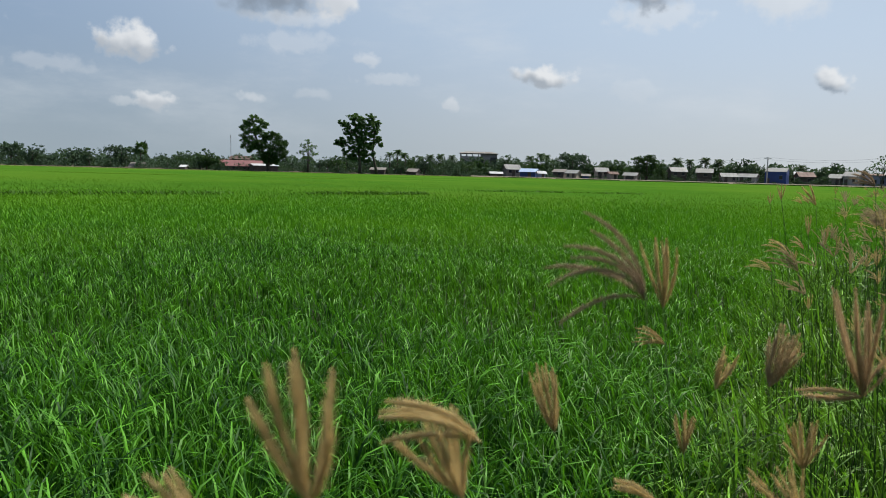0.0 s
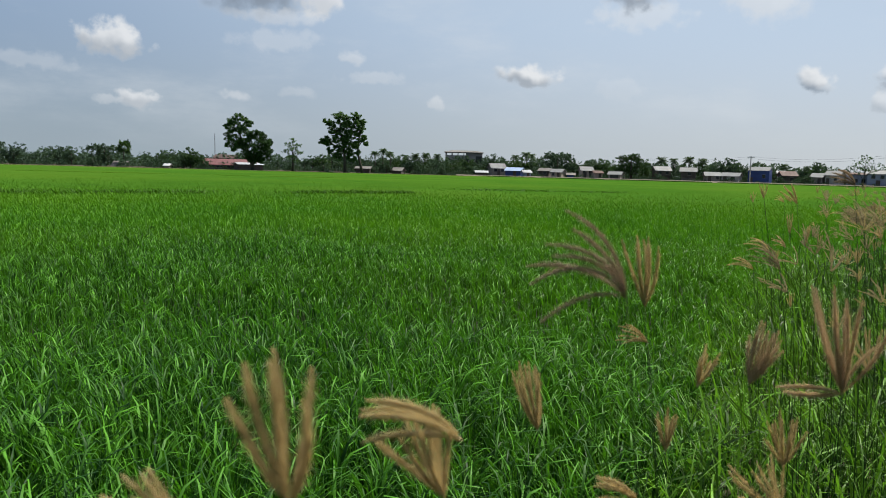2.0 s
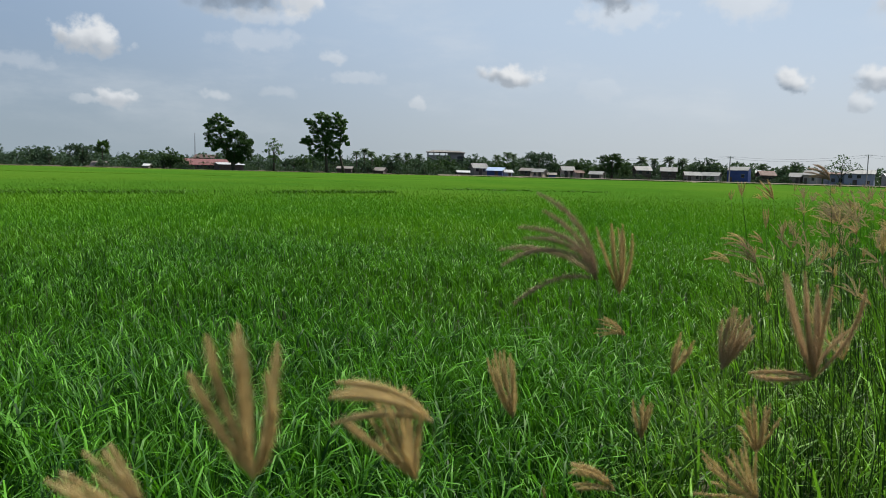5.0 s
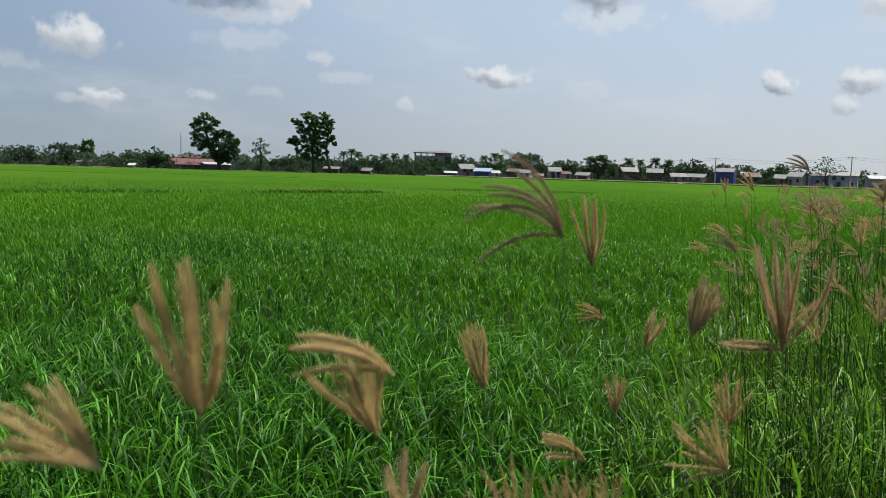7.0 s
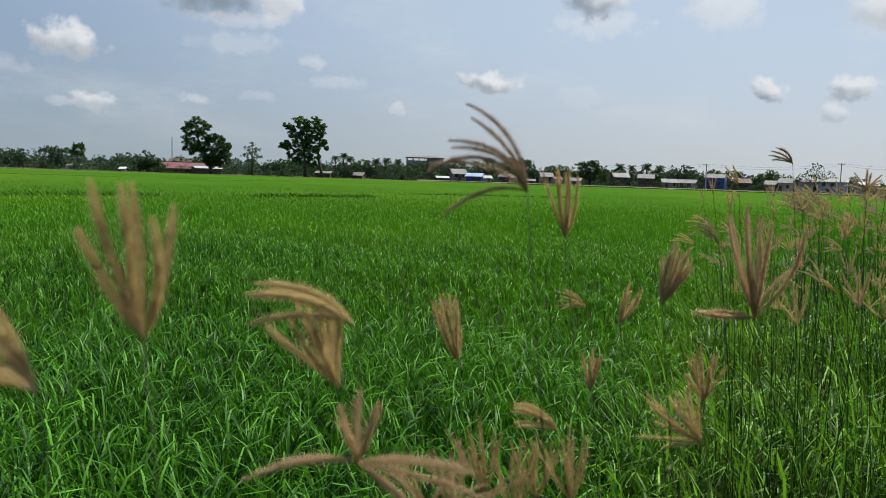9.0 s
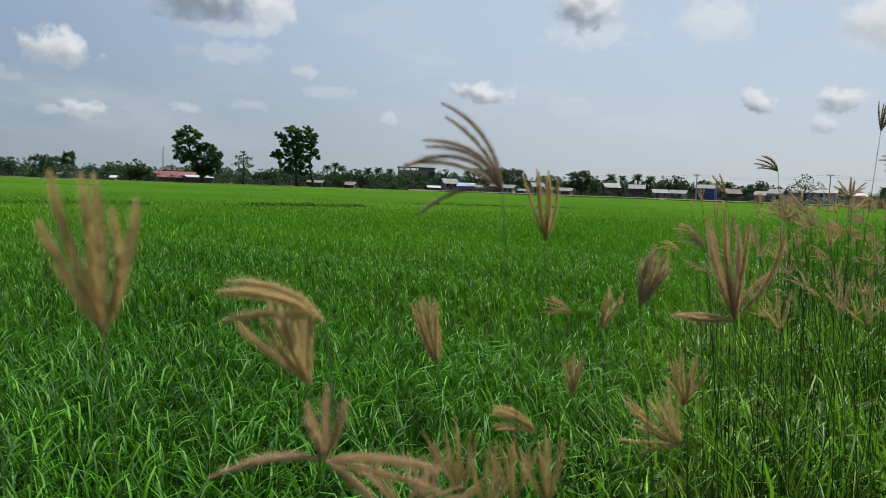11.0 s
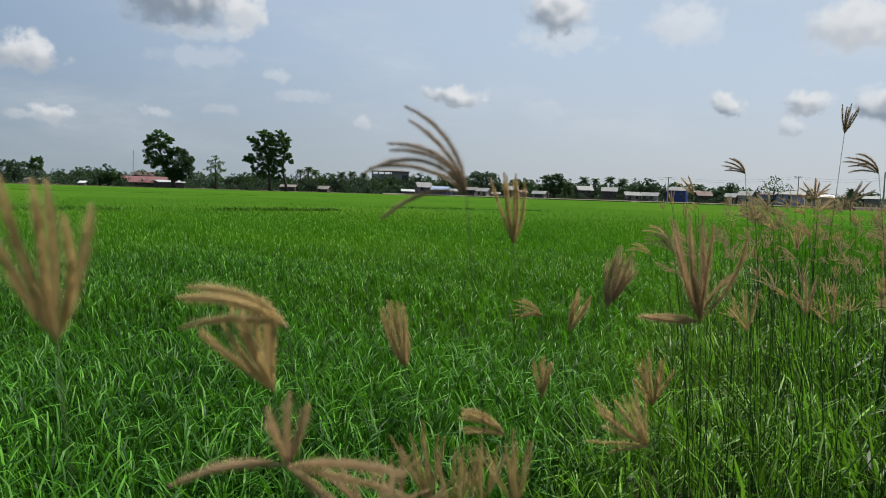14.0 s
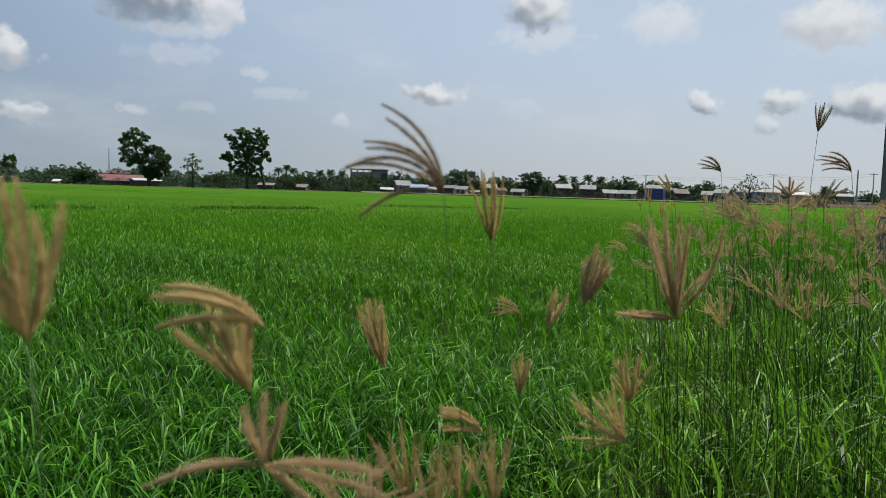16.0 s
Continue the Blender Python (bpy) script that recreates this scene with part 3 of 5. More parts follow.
# a pair grown together: a tall loose crown and a lower, round dark one
stand(tree("tree", "tall broadleaf tree with a loose upright crown at the field's edge",
           [(-2.3, 0, 12.4, 1.1), (-3.8, 0.3, 11.3, 1.2), (-0.9, 0, 11.6, 1.0), (0.1, 0.2, 10.9, 0.9), (-4.7, 0, 10.2, 0.9), (-2.6, -0.4, 10.2, 1.5),
            (-3.9, 0, 8.9, 1.3), (-1.4, 0, 9.3, 1.4), (-4.3, 0, 7.6, 1.0), (-2.8, 0, 7.3, 1.5), (-4.5, 0.2, 6.1, 0.8), (-3.2, 0, 5.6, 1.2), (-1.6, 0, 6.2, 1.5)],
           [([(0.75, 0.2, 0), (0.5, 0.2, 3), (-1.3, 0.1, 6.5), (-2.6, 0, 10)], [0.42, 0.34, 0.24, 0.1])],
           [((-1.6, 0.1, 6.5), (-3.8, 0, 8.4), 0.15), ((-2.2, 0, 8.6), (-0.4, 0, 10.8), 0.12), ((-2.2, 0, 8.6), (-4.2, 0.2, 10.4), 0.12), ((-1.2, 0.1, 5.8), (-4.0, 0, 6.4), 0.12)],
           leaves=LEAF_MID), -12.6, D_TREE)
stand(tree("tree", "round dense dark-leaved tree at the field's edge",
           [(1.1, 0, 6.0, 2.5, 2.3), (-0.9, 0, 6.6, 1.5), (3.0, 0, 6.4, 1.6), (4.0, 0, 7.0, 0.7), (1.9, 0, 8.3, 1.2), (0.4, 0, 8.5, 1.2), (-0.6, 0, 8.3, 0.8),
            (3.2, 0, 4.6, 1.5), (1.1, 0, 3.9, 1.9, 1.2), (-1.3, 0, 4.7, 1.4), (3.6, 0, 3.4, 0.8), (-0.4, 0, 3.2, 1.1, 0.7), (2.2, 0, 2.9, 1.2, 0.8), (0.5, 0, 2.9, 1.1, 0.7)],
           [([(0.35, 0, 0), (0.3, 0, 1.6), (0.45, 0, 3.4), (0.6, 0, 6)], [0.48, 0.38, 0.32, 0.15])],
           [((0.3, 0, 2.0), (2.8, 0.3, 4.6), 0.2), ((0.3, 0, 2.2), (-1.1, 0, 4.6), 0.2)],
           per=85, leaves=LEAF_DARK), -12.45, D_TREE - 1.5)
stand(tree("tree", "small thin-crowned tree with sparse leaves at the field's edge",
           [(-1.3, 0, 5.0, 1.1, 0.5), (1.2, 0, 4.8, 1.1, 0.5), (0, 0, 5.6, 1.2, 0.6), (-1.0, 0, 6.6, 1.0, 0.5), (1.0, 0, 6.4, 1.0, 0.5), (0, 0, 7.6, 0.9, 0.6), (-0.2, 0, 3.8, 1.3, 0.5), (0.4, 0, 3.0, 0.8, 0.5)],
           [([(0, 0, 0), (0.05, 0, 2), (0, 0, 4), (0, 0, 7)], [0.36, 0.27, 0.16, 0.05])],
           [((0, 0, 2.6), (1.4, 0, 4.8), 0.1), ((0, 0, 2.8), (-1.4, 0, 5.0), 0.1), ((0, 0, 4), (0.9, 0, 6.4), 0.08), ((0, 0, 4.2), (-0.9, 0, 6.6), 0.08)],
           leaf=0.24, per=24, small=0.85, leaves=LEAF_MID), -9.6, D_TREE)
stand(tree("tree", "tall tree with clumped foliage and gaps in its crown",
           [(-1.7, 0, 13.3, 1.3), (0.2, 0, 12.6, 1.2), (-4.4, 0, 12.1, 0.9), (-3.2, 0, 11.5, 1.0), (-2.6, 0, 10.2, 1.2), (-1.0, 0, 11.2, 1.5), (0.8, 0, 10.7, 1.4),
            (-0.6, 0, 9.2, 1.6), (1.2, 0, 9.0, 1.5), (-4.6, 0, 7.8, 1.1), (-3.6, 0, 7.0, 0.9), (-5.4, 0, 7.4, 0.6), (-0.2, 0, 7.3, 1.4), (1.6, 0, 6.9, 1.2),
            (-3.4, 0, 5.4, 1.0), (-2.2, 0, 6.3, 0.7), (-1.4, 0, 4.0, 0.8), (1.4, 0, 4.9, 1.0), (2.0, 0, 3.5, 0.7), (-2.4, 0, 4.2, 0.6), (-0.6, 0, 5.6, 1.3), (0.7, 0.3, 5.4, 1.1), (-1.6, 0, 5.2, 0.9), (0.5, 0.3, 3.9, 0.7), (-2.2, 0, 8.2, 1.2)],
           [([(0, 0, 0), (-0.05, 0, 3), (-0.3, 0, 6.2), (-1.0, 0, 9), (-1.4, 0, 12)], [0.44, 0.34, 0.27, 0.2, 0.08])],
           [((-0.2, 0, 5.4), (-4.2, 0, 7.4), 0.15), ((-0.3, 0, 6.4), (0.9, 0, 8.8), 0.15), ((-0.8, 0, 8.6), (-3.6, 0, 11.4), 0.14), ((-1.0, 0, 9), (0.2, 0, 12.2), 0.12), ((-0.1, 0, 3.4), (-3.0, 0, 5.2), 0.1), ((-0.1, 0, 3.2), (1.4, 0, 4.8), 0.09)],
           per=95, leaves=LEAF_MID), -5.94, D_TREE)
stand(tree("tree", "tall leaning tree with a narrow crown beside its neighbour",
           [(-1.8, 0, 13.4, 1.2), (-0.5, 0, 12.3, 1.0), (-1.4, 0, 11.7, 1.3), (-0.5, 0, 10.3, 1.1), (-1.6, 0, 9.6, 1.3), (0.1, 0, 8.6, 0.9), (0.7, 0, 7.2, 0.5), (-0.8, 0, 7.7, 1.0), (-1.7, 0, 6.6, 0.9), (-1.2, 0, 5.3, 0.7)],
           [([(0, 0, 0), (-0.5, 0, 2.4), (-1.2, 0, 5.2), (-1.0, 0, 8), (-0.7, 0, 11.5)], [0.4, 0.3, 0.24, 0.17, 0.07])],
           [((-1.1, 0, 6.4), (0.3, 0, 8.2), 0.12), ((-1.0, 0, 8), (-0.3, 0, 10.4), 0.11), ((-0.8, 0, 10), (-1.7, 0, 12.6), 0.1)],
           per=95, leaves=LEAF_MID), -4.7, D_TREE + 1)


stand(tree("tree", "broad dense dark tree with a domed crown between the houses",
           [(0, 0, 5.1, 3.0, 1.9), (-2.6, 0, 4.5, 2.0, 1.8), (2.6, 0, 4.6, 2.0, 1.8), (0, 0, 3.0, 3.2, 1.6), (-3.3, 0, 2.7, 1.4, 1.2), (3.5, 0, 2.7, 1.4, 1.2), (1.0, 0, 6.1, 1.8, 0.9), (-1.3, 0, 6.0, 1.7, 0.9)],
           [([(0, 0, 0), (0.1, 0, 1.4), (0, 0, 3.2), (0.1, 0, 5.4)], [0.4, 0.34, 0.26, 0.1])],
           [((0.1, 0, 1.6), (2.6, 0, 4.2), 0.17), ((0.1, 0, 1.6), (-2.6, 0, 4.2), 0.17)],
           leaf=0.32, per=42, small=0.75, leaves=LEAF_DARK), 14.3, 209.0)


def wood_tree(name, label, shape, seed_h, leaves, leaf=0.54, per=11):
    """One of the far trees: shape 0 round, 1 spreading, 2 tall, 3 bush."""
    h = seed_h
    if shape == 0:
        blobs = [(0, 0, h * 0.62, h * 0.42, h * 0.36), (h * 0.22, 0, h * 0.5, h * 0.3, h * 0.28), (-h * 0.24, 0, h * 0.48, h * 0.3, h * 0.3)]
    elif shape == 1:
        blobs = [(0, 0, h * 0.84, h * 0.5, h * 0.14), (h * 0.45, 0, h * 0.76, h * 0.4, h * 0.14), (-h * 0.5, 0, h * 0.74, h * 0.42, h * 0.15), (0.1 * h, 0, h * 0.55, h * 0.4, h * 0.18)]
    elif shape == 2:
        blobs = [(0, 0, h * 0.78, h * 0.24, h * 0.2), (h * 0.1, 0, h * 0.55, h * 0.28, h * 0.22), (-h * 0.14, 0, h * 0.42, h * 0.28, h * 0.22)]
    else:
        blobs = [(0, 0, h * 0.5, h * 0.6, h * 0.45), (h * 0.5, 0, h * 0.36, h * 0.5, h * 0.36), (-h * 0.5, 0, h * 0.33, h * 0.5, h * 0.34)]
    return tree(name, label, blobs, [([(0, 0, 0), (0.1, 0, h * 0.3), (0, 0, h * 0.7)], [h * 0.04, h * 0.03, h * 0.012])],
                [((0.05, 0, h * 0.3), (h * 0.25, 0, h * 0.55), h * 0.016), ((0.05, 0, h * 0.32), (-h * 0.25, 0, h * 0.52), h * 0.016)],
                leaf=leaf, per=per, small=0.8, leaves=leaves)


def palm(name, label, h, fronds, reach, droop, fan=False, leaves=None):
    root = new(name)
    tagged(root, label, "palm tree")
    bm = bmesh.new()
    tube(bm, [(0, 0, 0), (0.15, 0, h * 0.3), (0.1, 0, h * 0.65), (0.3, 0, h)], [0.24, 0.17, 0.14, 0.13], 8)
    part("trunk", bm, BARK, root, smooth=True)
    vs, ts, c = [], [], 0
    for i in range(fronds):
        a = i * 2.4 + rng.normal(0, 0.2)
        rise = rng.uniform(-0.7, 1.5) if fan else rng.uniform(-0.25, 1.35)
        length = reach * rng.uniform(0.8, 1.1)
        steps = 9
        line = []
        for k in range(steps + 1):
            s = k / steps
            out = length * s * math.cos(rise * (1 - 0.4 * s)) * (1 - 0.15 * s)
            z = h + length * (math.sin(rise) * s - droop * s * s)
            line.append(np.array([0.3 + math.cos(a) * out, math.sin(a) * out, z]))
        side = np.array([-math.sin(a), math.cos(a), 0])
        if fan:
            # stiff round leaf: a stalk and a fan of blades
            tip = line[6]
            roll = rng.uniform(-1.3, 1.3)
            side = side * math.cos(roll) + np.array([0, 0, math.sin(roll)])
            for q in np.linspace(-1.9, 1.9, 11):
                along = (line[6] - line[4]) / np.linalg.norm(line[6] - line[4])
                d = along * math.cos(q) + side * math.sin(q)
                e = np.cross(d, np.cross(along, side))
                end = tip + d * reach * 0.5
                vs += [tip, tip + d * reach * 0.3 + e * 0.12, end, tip + d * reach * 0.3 - e * 0.12]
                ts += [(c, c + 1, c + 2), (c, c + 2, c + 3)]
                c += 4
            vs += [line[0] - side * 0.03, line[0] + side * 0.03, line[5]]
            ts.append((c, c + 1, c + 2))
            c += 3
            continue
        for k in range(steps):
            p, q = line[k], line[k + 1]
            vs += [p - side * 0.04, p + side * 0.04, q]
            ts.append((c, c + 1, c + 2))
            c += 3
            w = reach * 0.27 * math.sin(math.pi * min(1, (k + 1.2) / (steps + 0.6))) + 0.1
            for sign in (1, -1):
                for m in (0.0, 0.5):
                    o = p * (1 - m) + q * m
                    e = o + side * sign * w + (q - p) * 1.1 - np.array([0, 0, w * 0.55])
                    vs += [o, o + (q - p) * 0.42, e]
                    ts.append((c, c + 1, c + 2))
                    c += 3
    part_mesh("crown", tri_mesh("crown", np.array(vs), np.array(ts), leaves or LEAF_PALM), root)
    return root


def zone_of_copies(kinds, places):
    """Places each (kind, az, distance, scale, turn) as a copy of a kind; the first use takes the original."""
    used = set()
    for k, az, d, sc, turn, z in places:
        ob = kinds[k] if k not in used else copy_thing(kinds[k], Matrix())
        used.add(k)
        stand(ob, az, d, z, turn, sc)


def build_woods():
    kinds = {
        "round": wood_tree("tree", "distant round-crowned green tree among other trees", 0, 6.5, LEAF_WOOD_HAZED),
        "spread": wood_tree("tree", "distant spreading flat-topped tree above the others", 1, 7.0, LEAF_WOOD_HAZED),
        "tall": wood_tree("tree", "distant slender upright green tree", 2, 7.5, LEAF_WOOD_HAZED),
        "bush": wood_tree("bush", "distant low leafy bush at the edge of the trees", 3, 3.2, LEAF_WOOD_HAZED, 0.42),
        "darkround": wood_tree("tree", "distant dense dark-green round tree", 0, 7.0, LEAF_DARK, per=17),
        "coco": palm("coconut_palm", "distant coconut palm with drooping feathery fronds", 6.6, 32, 2.5, 0.46, False, LEAF_PALM),
        "ragged": palm("coconut_palm", "distant coconut palm with a ragged hanging crown", 6.9, 24, 2.2, 0.72, False, LEAF_DARK),
        "toddy": palm("toddy_palm", "distant fan palm with a round stiff crown", 6.4, 44, 2.3, 0.12, True, LEAF_DARK),
    }
    kinds["bush"]["category"] = "bush"
    for ob in kinds.values():
        ob["group"] = "belt of trees behind the field"
    r = random.Random(11)
    places = []

    def put(k, az, d, top, turn=None):
        full = {"round": 6.4, "spread": 6.8, "tall": 7.3, "bush": 3.1, "darkround": 6.9, "coco": 7.6, "ragged": 7.6, "toddy": 7.6}[k]
        top_z = EYE + d * math.tan(radians(top))
        places.append((k, az, d, top_z / full, r.uniform(0, 360) if turn is None else turn, 0.0))

    # the belt itself
    az = -38.0
    while az < 40:
        d = r.uniform(228, 262)
        top = r.uniform(0.55, 0.95)
        if 5 < az < 28:
            top = r.uniform(0.75, 1.15)
        if az > 28:
            top = r.uniform(0.45, 0.75)
        put(r.choice(["round", "round", "tall", "darkround", "round"]), az, d, top)
        put("bush", az + r.uniform(-0.5, 0.5), r.uniform(210, 226), r.uniform(0.15, 0.5))
        az += r.uniform(0.75, 1.15)
    az = 4.6
    while az < 27.5:
        put(r.choice(["round", "darkround", "round", "tall"]), az, r.uniform(230, 244), r.uniform(0.72, 1.12))
        az += r.uniform(0.45, 0.75)
    az = -7.5
    while az < 4.8:
        put(r.choice(["round", "tall", "darkround"]), az, r.uniform(236, 252), r.uniform(0.85, 1.12))
        az += r.uniform(0.5, 0.8)
    # those that stand out
    for k, a, d, top in [
            ("spread", -28.4, 235, 1.15), ("round", -27.2, 225, 1.2), ("round", -24.6, 240, 1.08), ("tall", -23.9, 236, 0.95), ("spread", -29.7, 240, 1.1),
            ("spread", -21.9, 230, 1.2), ("round", -21.9, 236, 0.95), ("toddy", -20.75, 226, 1.25), ("darkround", -16.5, 205, 1.12), ("darkround", -16.0, 203, 0.85), ("round", -16.9, 208, 0.8), ("bush", -15.5, 198, 0.35),
            ("round", -15.4, 240, 0.8), ("round", -8.2, 232, 0.95), ("darkround", -7.6, 228, 0.92), ("coco", -3.8, 222, 1.3), ("coco", -3.3, 226, 1.5), ("coco", -2.7, 224, 1.3),
            ("coco", -1.7, 250, 1.08), ("coco", -0.9, 246, 1.2), ("coco", -0.2, 250, 1.28), ("coco", 0.6, 246, 1.22), ("round", 0.6, 228, 1.0), ("tall", 4.5, 235, 1.3),
            ("round", -3.0, 212, 0.75), ("coco", 6.2, 240, 1.3), ("coco", 7.0, 238, 1.5), ("coco", 7.4, 242, 1.4), ("spread", 9.2, 232, 1.55), ("round", 10.1, 230, 1.25),
            ("coco", 16.3, 240, 1.35), ("coco", 18.15, 235, 1.4), ("coco", 19.05, 235, 1.3), ("coco", 17.2, 240, 1.3),
            ("round", 20.4, 228, 1.5), ("tall", 20.9, 230, 1.35), ("coco", 21.2, 232, 1.1), ("coco", 24.2, 236, 1.05), ("coco", 25.6, 238, 0.95), ("tall", 26.2, 228, 1.2), ("round", 28.0, 228, 1.0),
            ("round", 31.4, 224, 0.9), ("round", 34.2, 230, 1.0), ("coco", 33.4, 240, 1.0), ("round", 36.0, 235, 0.9), ("bush", 12.9, 203, 0.2), ("bush", 20.8, 201, 0.12), ("bush", 16.2, 202, 0.25),
            ("bush", 1.0, 206, 0.45), ("bush", 2.4, 208, 0.5), ("bush", 3.3, 208, 0.45), ("bush", 24.0, 204, 0.3), ("bush", 25.4, 204, 0.4)]:
        put("ragged" if k == "coco" and r.random() < 0.5 else k, a, d, top)
    # scrub between the road and the houses
    for k in range(34):
        put("bush", r.uniform(4.5, 32), r.uniform(200.6, 203.0), r.uniform(-0.16, 0.06))
    zone_of_copies(kinds, places)
    # undergrowth that closes the belt
    n = 46000
    a = rng.uniform(-40, 41, n)
    d = rng.uniform(236, 268, n)
    pts = np.stack([d * np.sin(np.radians(a)), d * np.cos(np.radians(a)), rng.uniform(0.1, 1.0, n) * (4.2 + 0.8 * np.sin(a * 1.7) + 0.7 * np.sin(a * 5.1) + np.where((a > 4) & (a < 27), 1.0, 0.0))], 1)
    v, t = leaf_cloud(pts, 0.75)
    tagged(new("undergrowth", tri_mesh("undergrowth", v, t, LEAF_WOOD_HAZED)), "dense undergrowth filling the belt of trees", "undergrowth", kind="stuff")


build_woods()


# ---------------------------------------------------------------- buildings
def gable_roof(bm, w, dep, eave, ridge, over, thick=0.08, hip=0.0):
    """Ridge along x; the slopes face the front and the back. hip: how far the ridge ends draw in."""
    x, y = w / 2 + over, dep / 2 + over
    low = eave - over * (ridge - eave) / (dep / 2)
    top = [bm.verts.new(c) for c in ((-x, -y, low), (x, -y, low), (x, y, low), (-x, y, low), (-x + hip, 0, ridge), (x - hip, 0, ridge))]
    bot = [bm.verts.new((c.co.x, c.co.y, c.co.z - thick)) for c in top]
    for f in ((0, 1, 5, 4), (2, 3, 4, 5)):
        bm.faces.new([top[i] for i in f])
        bm.faces.new([bot[i] for i in f[::-1]])
    if hip:
        for f in ((1, 2, 5), (3, 0, 4)):
            bm.faces.new([top[i] for i in f])
            bm.faces.new([bot[i] for i in f[::-1]])
    edges = ((0, 1), (2, 3)) + (((1, 2), (3, 0)) if hip else ((1, 5), (5, 2), (3, 4), (4, 0)))
    for a, b in edges:
        bm.faces.new((top[a], bot[a], bot[b], top[b]))


def house(name, label, w, dep, floor_z, eave, ridge, wall, roof, windows=(), doors=(), stilts=False, over=0.35, hip=0.0, lower=None, shed=False):
    """A small house; windows and doors: x, width, bottom, top on the front."""
    root = tagged(new(name), label, "house")
    bm = bmesh.new()
    x, y = w / 2, dep / 2
    box(bm, -x, x, -y, y, floor_z, eave)
    if not hip:
        for sx in (-x, x - 0.06):
            vs = [bm.verts.new(c) for c in ((sx, -y, eave), (sx, y, eave), (sx, 0, ridge - 0.1), (sx + 0.06, -y, eave), (sx + 0.06, y, eave), (sx + 0.06, 0, ridge - 0.1))]
            for f in ((0, 1, 2), (5, 4, 3), (0, 2, 5, 3), (1, 4, 5, 2)):
                bm.faces.new([vs[i] for i in f])
    part("wall", bm, wall, root)
    bm = bmesh.new()
    gable_roof(bm, w, dep, eave + 0.06, ridge, over, hip=hip)
    part("roof", bm, roof, root)
    # roof battens seen as ribs of the sheets
    for k in range(int(w / 0.9) + 1):
        bm = bmesh.new()
        rx = -w / 2 + k * 0.9
        if abs(rx) > w / 2 + over - hip:
            bm.free()
            continue
        low = eave + 0.06 - over * (ridge - eave - 0.06) / (dep / 2)
        tube(bm, [(rx, -dep / 2 - over, low + 0.03), (rx, -0.05, ridge + 0.03)], [0.035, 0.035], 4)
        part("roof_rib", bm, roof, root)
    for wx, ww, z0, z1 in windows:
        down = max(0.0, z1 + 0.2 - eave)
        z0, z1 = z0 - down, z1 - down
        bm = bmesh.new()
        box(bm, wx - ww / 2, wx + ww / 2, -y - 0.03, -y + 0.05, z0, z1)
        win = part("window", bm, GLASS_DARK, root, "dark open window")
        bm = bmesh.new()
        box(bm, wx - ww / 2 - 0.07, wx + ww / 2 + 0.07, -y - 0.06, -y - 0.004, z0 - 0.08, z0)
        box(bm, wx - ww / 2 - 0.07, wx + ww / 2 + 0.07, -y - 0.06, -y - 0.004, z1, z1 + 0.08)
        part("frame", bm, WOOD_GREY, win)
    for dx, dw, z0, z1 in doors:
        bm = bmesh.new()
        box(bm, dx - dw / 2, dx + dw / 2, -y - 0.04, -y + 0.05, z0, z1)
        part("door", bm, WOOD_DARK, root, "dark doorway")
    if stilts:
        for sx in np.linspace(-x + 0.15, x - 0.15, max(3, int(w / 1.4) + 1)):
            for sy in (-y + 0.1, y - 0.1):
                bm = bmesh.new()
                tube(bm, [(sx, sy, 0), (sx, sy, floor_z)], [0.09, 0.08], 6)
                part("stilt", bm, WOOD_DARK, root)
    if lower:
        bm = bmesh.new()
        box(bm, -x + 0.25, x - 0.25, -y + 0.4, y, 0, floor_z)
        part("lower_wall", bm, lower, root, "shaded lower wall")
    return root


def width_at(a0, a1, d):
    return d * radians(a1 - a0)


def put_house(a0, a1, top, d, label, wall, roof, dep=4.2, rise=1.0, base=0.5, roof_only=0.9, **more):
    w = width_at(a0, a1, d) - 0.75
    ridge = EYE + d * math.tan(radians(top)) - base
    eave = ridge - rise
    ob = house("house", label, w, dep, more.pop("floor_z", 0.0), eave, ridge, wall, roof, **more)
    ob["group"] = "village houses"
    stand(ob, (a0 + a1) / 2, d + dep / 2, base, -(a0 + a1) / 2 + (math.sin(a0 * 7.7) * 16 if w < 7 else 0))
    return ob


